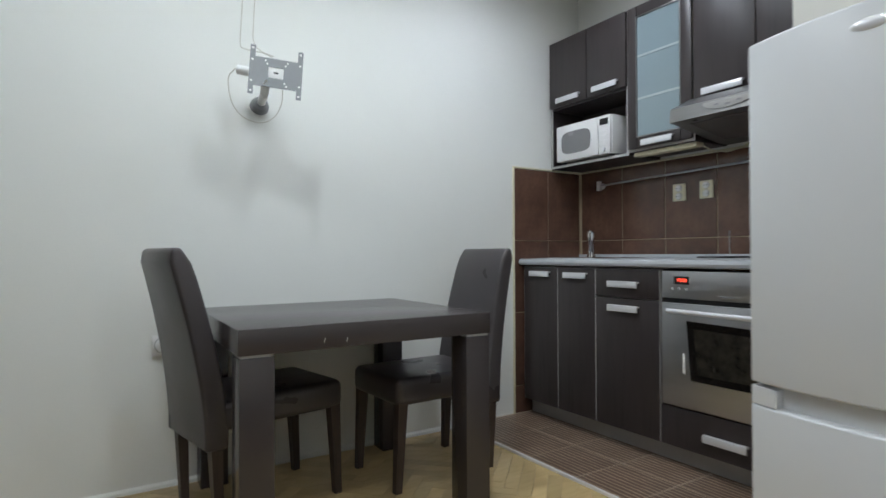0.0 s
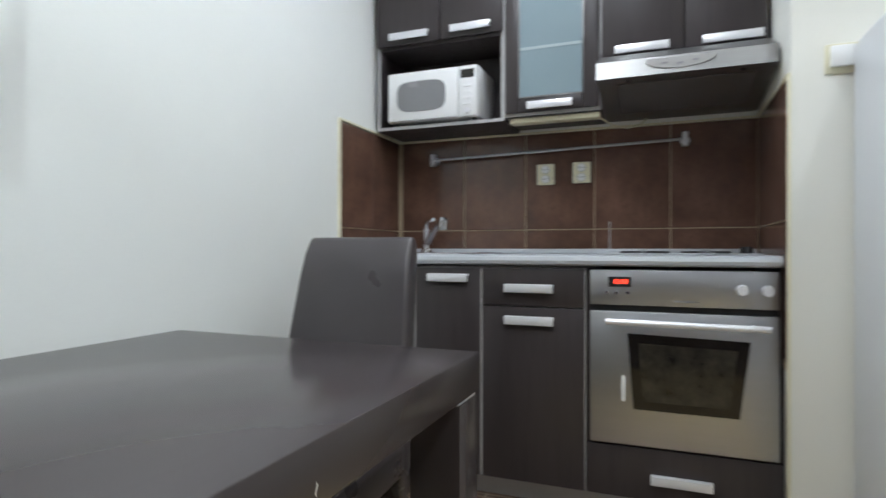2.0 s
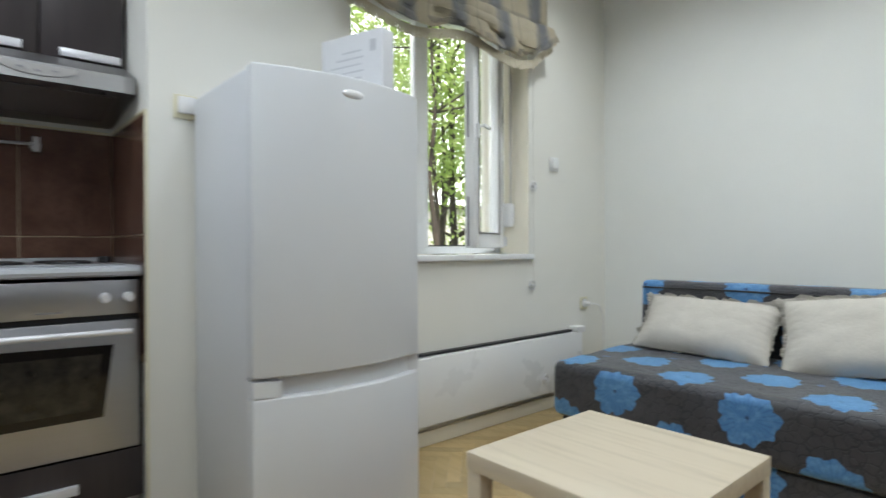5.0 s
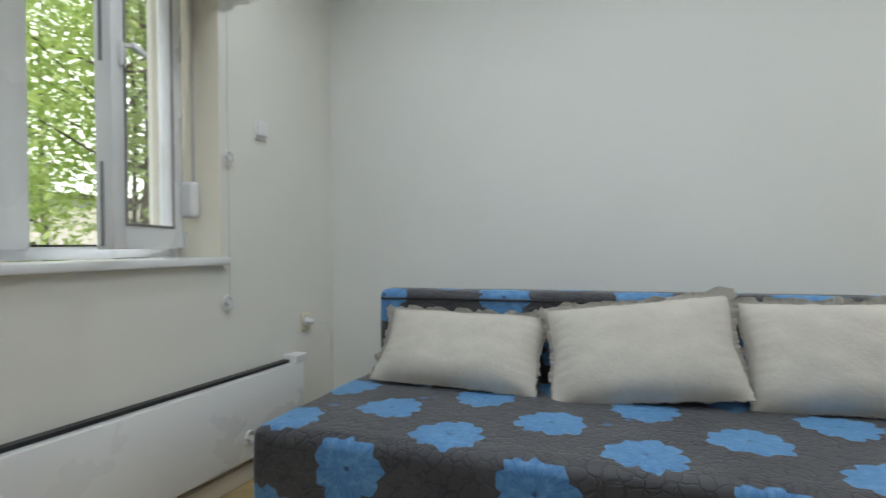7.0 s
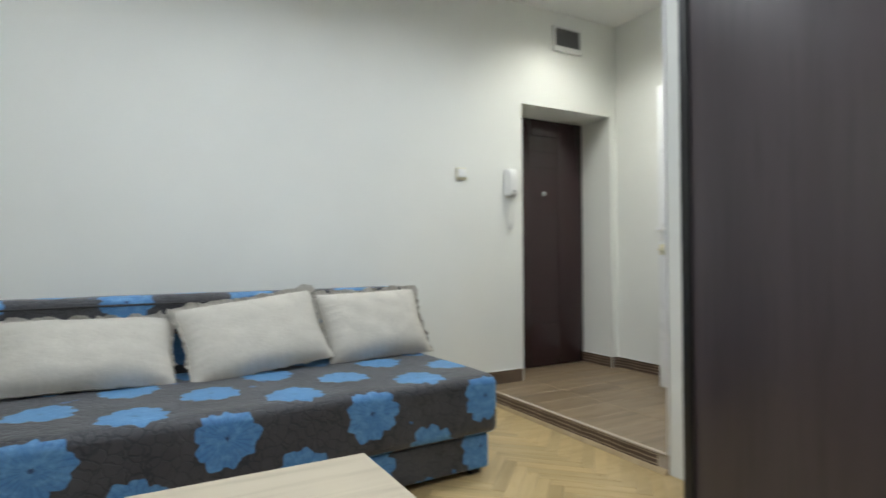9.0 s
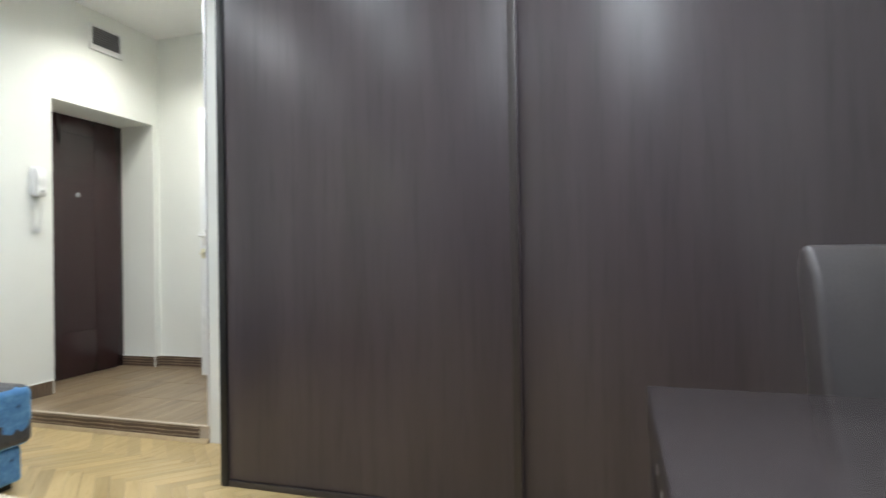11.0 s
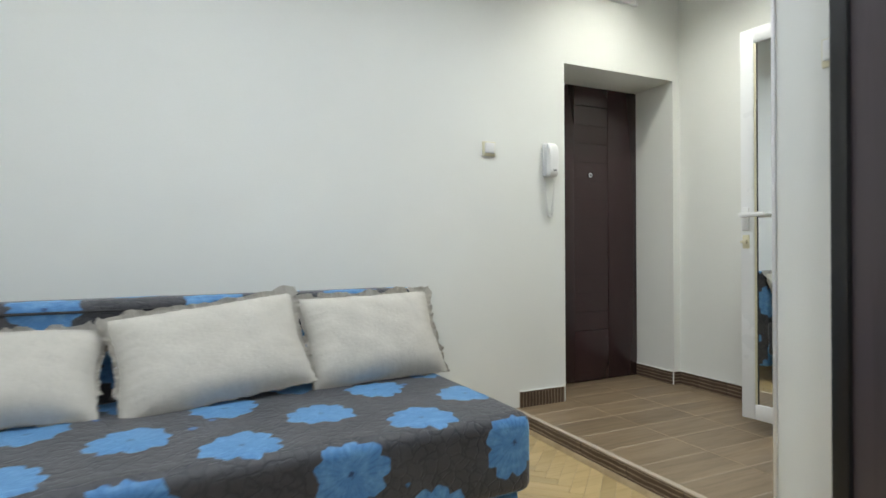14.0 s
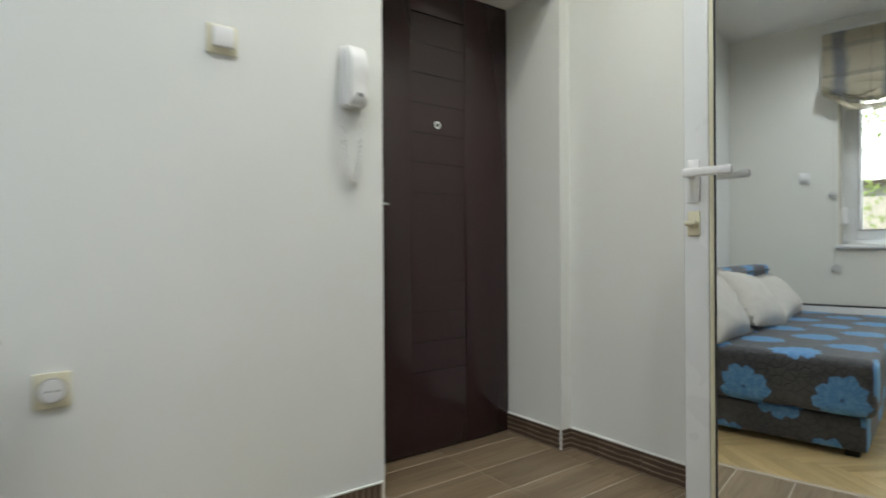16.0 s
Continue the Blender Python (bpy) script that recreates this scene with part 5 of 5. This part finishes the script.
lip2 = prism([(1.672, FY0 + 0.06), (1.6365, FY0 + 0.05), (1.622, FY0), (1.672, FY0)], "z", 0.562, 0.620)
part("grip_end", lip2, FRIDGE_WHITE, fridge)
badge = bmesh.new()
bmesh.ops.create_icosphere(badge, subdivisions=3, radius=1)
for v in badge.verts:
    v.co = Vector((1.5615 + v.co.x * 0.006, 0.690 + v.co.y * 0.042, 1.54 + v.co.z * 0.016))
part("badge", badge, ALU, up, "oval chrome badge")
part("top_hinge_cover", box(1.65, 1.75, FY0 + 0.01, FY0 + 0.07, 1.592, 1.606, 0.006), FRIDGE_WHITE, fridge)
for fx in (1.71, 2.13):
    for fy in (FY0 + 0.05, FY1 - 0.05):
        ft = bmesh.new()
        rod(ft, (fx, fy, 0), (fx, fy, 0.042), 0.02)
        part("foot", ft, BLACK, fridge)

BOXM = Matrix.Translation((1.70, 0.42, 1.593)) @ Matrix.Rotation(radians(17), 4, "Z")
carton = thing("carton", (1.85, 0.5, 1.593), "upright white printed carton on top of the fridge", "box")
part("carton_body", box(0, 0.31, 0, 0.07, 0, 0.262, 0.002, m=BOXM), PAPER, carton)
part("printed_patch", box(0.03, 0.06, 0.070, 0.0708, 0.18, 0.225, m=BOXM), INK, carton)
for k in range(6):
    part("print_line", box(0.09 + 0.012 * (k % 2), 0.26 - 0.03 * (k % 3), 0.070, 0.0708, 0.06 + k * 0.026, 0.066 + k * 0.026, m=BOXM), INK, carton)

# ---- outside ----
ground = setting("ground", box(2.75, 400, -400, 400, -1.3, -0.8), GRASS, "shaded grass ground outside the window")
setting("path", box(9.0, 12.0, -200, 200, -0.82, -0.78), PAVE, "pale concrete path beyond the trees")


def tree(x, y, h, r, seed, leaves, low):
    rnd = random.Random(seed)
    t = thing("tree", (x, y, -0.8), "slender leafy tree with a bare grey trunk", "tree", "trees outside the window")
    trunk = bmesh.new()
    p = Vector((x, y, -0.82))
    pts = [p.copy()]
    for k in range(7):
        p = p + Vector((rnd.uniform(-0.12, 0.12), rnd.uniform(-0.12, 0.12), h / 7))
        pts.append(p.copy())
    for k in range(7):
        rod(trunk, pts[k], pts[k + 1], r * (1 - k / 8), r * (1 - (k + 1) / 8), 10)
    ends = []
    for k in range(12):
        i = rnd.randrange(2, 7)
        a = rnd.uniform(0, 6.28)
        q = pts[i] + Vector((math.cos(a) * rnd.uniform(0.8, 1.9), math.sin(a) * rnd.uniform(0.8, 1.9), rnd.uniform(0.2, 1.1)))
        rod(trunk, pts[i], q, r * 0.32, r * 0.08, 6)
        ends += [q, (q + pts[i]) / 2]
    part("trunk", trunk, BARK, t)
    ends += pts[3:]
    verts, faces = [], []
    clumps = []
    for k in range(40):
        e = rnd.choice(ends)
        clumps.append((e + Vector((rnd.gauss(0, 0.6), rnd.gauss(0, 0.6), rnd.gauss(0, 0.55) - 0.1)), rnd.uniform(0.25, 0.6)))
    for k in range(int(leaves * 1.05)):
        c, s = rnd.choice(clumps)
        o = c + Vector((rnd.gauss(0, s), rnd.gauss(0, s), rnd.gauss(0, s * 0.6)))
        if o.z < low or o.x < 3.2:
            continue
        q = Euler((rnd.uniform(-1.3, 1.3), rnd.uniform(-1.3, 1.3), rnd.uniform(0, 6.28))).to_matrix()
        w = rnd.uniform(0.024, 0.05)
        b = len(verts)
        verts += [o + q @ Vector(v) for v in ((-w * 1.5, 0, 0), (-w * 0.3, -w * 0.7, w * 0.15), (w * 1.5, 0, 0), (-w * 0.3, w * 0.7, w * 0.15))]
        faces.append((b, b + 1, b + 2, b + 3))
    me = bpy.data.meshes.new("crown")
    me.from_pydata(verts, [], faces)
    me.materials.append(LEAF)
    c = new("crown", me)
    c.parent = t
    c.matrix_parent_inverse = world_of(t).inverted()


for k, (tx, ty, th, tr, lv, low) in enumerate(((6.0, -3.4, 6.5, 0.055, 2600, 0.0), (7.6, -5.2, 7, 0.09, 3200, -0.2), (6.8, -1.2, 6, 0.06, 2600, 1.2), (9.0, -3.4, 7, 0.08, 3400, -0.3),
                                               (10.4, -7.4, 8, 0.11, 4500, -0.4), (9.2, 0.6, 7, 0.08, 3000, 1.3), (7.4, -7.6, 6.5, 0.07, 3600, -0.4), (15.5, -8.0, 8, 0.13, 6000, 0.6),
                                               (15, -13, 8, 0.14, 6000, 0.2), (9.6, -11.5, 7, 0.1, 6000, -0.4), (6.7, -4.0, 8, 0.05, 3400, 0.0), (7.4, -4.75, 8, 0.045, 3400, -0.2), (11.5, -6.2, 8, 0.08, 5000, -0.4))):
    tree(tx, ty, th, tr, 40 + k, lv, low)

setting("backdrop", box(90, 90.5, -250, 250, -1.0, 110), SKY_GLOW, "pale hazy sky beyond the buildings")
house = thing("apartment_building", (48, -16, -0.8), "pale plastered building far behind the trees", "building")
part("wall", box(44, 52, -52, 20, -0.8, 5.0), FACADE, house)
part("roof", box(43.6, 52.4, -52.4, 20.4, 5.0, 5.4), BARK, house)
for wz in (0.3, 3.0):
    for k in range(9):
        wy = -45 + k * 6.2
        w = part("window", box(43.96, 44.02, wy, wy + 1.3, wz, wz + 1.4), PVC, house)
        part("pane", box(43.94, 43.965, wy + 0.08, wy + 1.22, wz + 0.08, wz + 1.32), DARK_GLASS, w)

# ---- wall tiles ----
def tile_mesh(name, sx, sy, sz, material, bev=0.0015):
    bm = box(0, sx, 0, sy, 0, sz)
    bmesh.ops.bevel(bm, geom=bm.edges[:], offset=bev, segments=1, affect="EDGES")
    return mesh_of(bm, name, material)


JOINT_Y = (1.171, 1.503, 1.821, 2.136, 2.441, 2.777)
JOINT_Z = (0.63, 1.077, 1.525)
part("grout", box(BACK - 0.004, BACK - 0.0005, PIER + 0.001, 2.795, 0.60, 1.525), GROUT, wall_niche)
for y0, y1 in zip(JOINT_Y, JOINT_Y[1:]):
    me = tile_mesh("tile", 0.006, y1 - y0 - 0.005, JOINT_Z[1] - JOINT_Z[0] - 0.005, TILE_WALL)
    pieces("tile", me, wall_niche, [(BACK - 0.008, y0 + 0.0025, z + 0.0025) for z in JOINT_Z[:2]])
part("grout", box(2.212, BACK - 0.001, NORTH - 0.004, NORTH - 0.0005, 0.005, 1.525), GROUT, wall_north)
for x0, x1 in ((2.216, 2.497), (2.497, 2.778)):
    for z0, z1 in ((0.01, 0.18), (0.18, 0.63), (0.63, 1.077), (1.077, 1.525)):
        me = tile_mesh("tile", x1 - x0 - 0.005, 0.006, z1 - z0 - 0.005, TILE_WALL)
        pieces("tile", me, wall_north, [(x0 + 0.0025, NORTH - 0.008, z0 + 0.0025)])
part("grout", box(2.204, BACK - 0.001, PIER + 0.0005, PIER + 0.004, 0.60, 1.525), GROUT, wall_east)
for x0, x1 in ((2.208, 2.497), (2.497, 2.778)):
    me = tile_mesh("tile", x1 - x0 - 0.005, 0.006, JOINT_Z[1] - JOINT_Z[0] - 0.005, TILE_WALL)
    pieces("tile", me, wall_east, [(x0 + 0.0025, PIER + 0.002, z + 0.0025) for z in JOINT_Z[:2]])
tt = box(2.204, 2.215, NORTH - 0.012, NORTH, 0.004, 1.536, 0.003)
block(tt, 2.215, 2.79, NORTH - 0.012, NORTH, 1.526, 1.536, 0.003)
block(tt, BACK - 0.012, BACK, PIER + 0.012, NORTH - 0.012, 1.526, 1.534, 0.003)
block(tt, 2.2, BACK - 0.012, PIER, PIER + 0.012, 1.526, 1.536, 0.003)
block(tt, 2.196, 2.207, PIER, PIER + 0.011, 0.004, 1.526, 0.003)
setting("trim_tiles", tt, OLD_PLASTIC, "cream plastic edge trim around the tiles")

# floor tiles of the entry
me_tile = tile_mesh("floor_tile", 0.3985, 0.1945, 0.010, TILE_X)
pieces("floor_tile", me_tile, platform, [(-1.064 - 0.4 * (c + 1), -0.245 - 0.2 * (r + 1) + 0.0015, PLAT - 0.010) for r in range(8) for c in range(4)])
pieces("floor_tile", me_tile, platform, [(-1.064 - 0.4 * (c + 1), -0.245 - 0.2 * (r + 1) + 0.0015, PLAT - 0.010) for r in range(8, 10) for c in range(1, 4)])
me_riser = tile_mesh("riser_tile", 0.007, 0.297, PLAT - 0.012, SKIRT_H)
pieces("riser_tile", me_riser, platform, [(-1.045, -1.80 + 0.3 * k + 0.002, 0.004) for k in range(5)])
setting("trim_step_edge", box(-1.062, -1.037, -1.8, -0.24, PLAT - 0.007, PLAT + 0.001, 0.002), GROUT_LIGHT, "pale rounded edge strip of the step")
sk_v = tile_mesh("skirting_tile", 0.312, 0.009, 0.092, SKIRT_V)
pieces("skirting_tile", sk_v, wall_south, [(-1.395, SOUTH, PLAT - 0.002)])
sk_h = tile_mesh("skirting_tile", 0.009, 0.196, 0.088, SKIRT_H)
pieces("skirting_tile", sk_h, wall_entry, [(-2.36, -0.244 - 0.2 * (r + 1) + 0.002, PLAT - 0.001) for r in range(8)])
sk_r = tile_mesh("skirting_tile", 0.009, 0.19, 0.088, SKIRT_H)
pieces("skirting_tile", sk_r, wall_south, [(-2.30, -2.0, PLAT - 0.001), (-2.30, -2.19, PLAT - 0.001)])
sk_c = tile_mesh("skirting_tile", 0.05, 0.009, 0.088, SKIRT_H)
pieces("skirting_tile", sk_c, wall_south, [(-2.35, SOUTH, PLAT - 0.001)])
cp = box(-1.40, -1.083, SOUTH, SOUTH + 0.010, PLAT + 0.090, PLAT + 0.096, 0.002)
block(cp, -2.36, -2.35, -1.8, -0.25, PLAT + 0.087, PLAT + 0.092)
block(cp, -2.30, -2.29, -2.19, -1.81, PLAT + 0.087, PLAT + 0.092)
setting("trim_skirting", cp, PAINT, "white painted joint above the tile skirting")

# kitchen floor tiles
me_k = tile_mesh("floor_tile", 0.294, 0.294, 0.009, TILE_Y)
pieces("floor_tile", me_k, kitchen_floor, [(1.802 + 0.3 * a, 2.79 - 0.3 * (b + 1), 0.003) for a in range(2) for b in range(5)])

# ---- parquet ----
PW, PLN = 0.060, 0.360
plank_bm = box(0, PLN - 0.0012, 0, PW - 0.0012, -0.012, 0.0)
bmesh.ops.bevel(plank_bm, geom=[e for e in plank_bm.edges if all(v.co.z > -0.001 for v in e.verts)], offset=0.0009, segments=1, affect="EDGES")
plank_mesh = mesh_of(plank_bm, "plank", PARQUET)
LIM = (-1.06, 2.195, -1.795, 2.795)
turn45 = Matrix.Rotation(radians(45), 4, "Z")
near, rest = [], []
N = int(PLN / PW)
for i in range(-40, 60):
    for j in range(-24, 24):
        for kind in (0, 1):
            # herringbone lattice in the turned frame
            bx = (i + j * N) * PW
            by = (i - j * N) * PW
            if kind == 0:
                m = turn45 @ Matrix.Translation((bx, by, 0))
                cen = turn45 @ Vector((bx + PLN / 2, by + PW / 2, 0))
            else:
                m = turn45 @ Matrix.Translation((bx + PW, by + PW, 0)) @ Matrix.Rotation(radians(90), 4, "Z")
                cen = turn45 @ Vector((bx + PW / 2, by + PW + PLN / 2, 0))
            if not (LIM[0] - 0.25 < cen.x < LIM[1] + 0.25 and LIM[2] - 0.25 < cen.y < LIM[3] + 0.25):
                continue
            inner = LIM[0] + 0.19 < cen.x < LIM[1] - 0.19 and LIM[2] + 0.19 < cen.y < LIM[3] - 0.19
            if inner and -1.1 < cen.x < 0.55 and -1.6 < cen.y < 1.35 and len(near) < 300:
                near.append(m)
            else:
                rest.append((m, inner))
pieces("plank", plank_mesh, floor, near)
joined = bmesh.new()
for m, inner in rest:
    tmp = bmesh.new()
    bmesh.ops.create_cube(tmp, size=1)
    for v in tmp.verts:
        v.co = m @ Vector((0.0006 + (v.co.x + 0.5) * (PLN - 0.0012), 0.0006 + (v.co.y + 0.5) * (PW - 0.0012), -0.012 + (v.co.z + 0.5) * 0.012))
    if not inner:
        for co, no in (((LIM[0], 0, 0), (-1, 0, 0)), ((LIM[1], 0, 0), (1, 0, 0)), ((0, LIM[2], 0), (0, -1, 0)), ((0, LIM[3], 0), (0, 1, 0))):
            bmesh.ops.bisect_plane(tmp, geom=tmp.verts[:] + tmp.edges[:] + tmp.faces[:], plane_co=co, plane_no=no, clear_outer=True)
    merge(joined, tmp)
PARQUET_REST = PARQUET.copy()
PARQUET_REST.name = "oak_parquet_joined"
for nd in PARQUET_REST.node_tree.nodes:
    if nd.bl_idname == "ShaderNodeObjectInfo":
        geo = PARQUET_REST.node_tree.nodes.new("ShaderNodeNewGeometry")
        for lk in list(nd.outputs["Random"].links):
            PARQUET_REST.node_tree.links.new(geo.outputs["Random Per Island"], lk.to_socket)
tagged(part("planks", joined, PARQUET_REST, floor), kind="stuff")
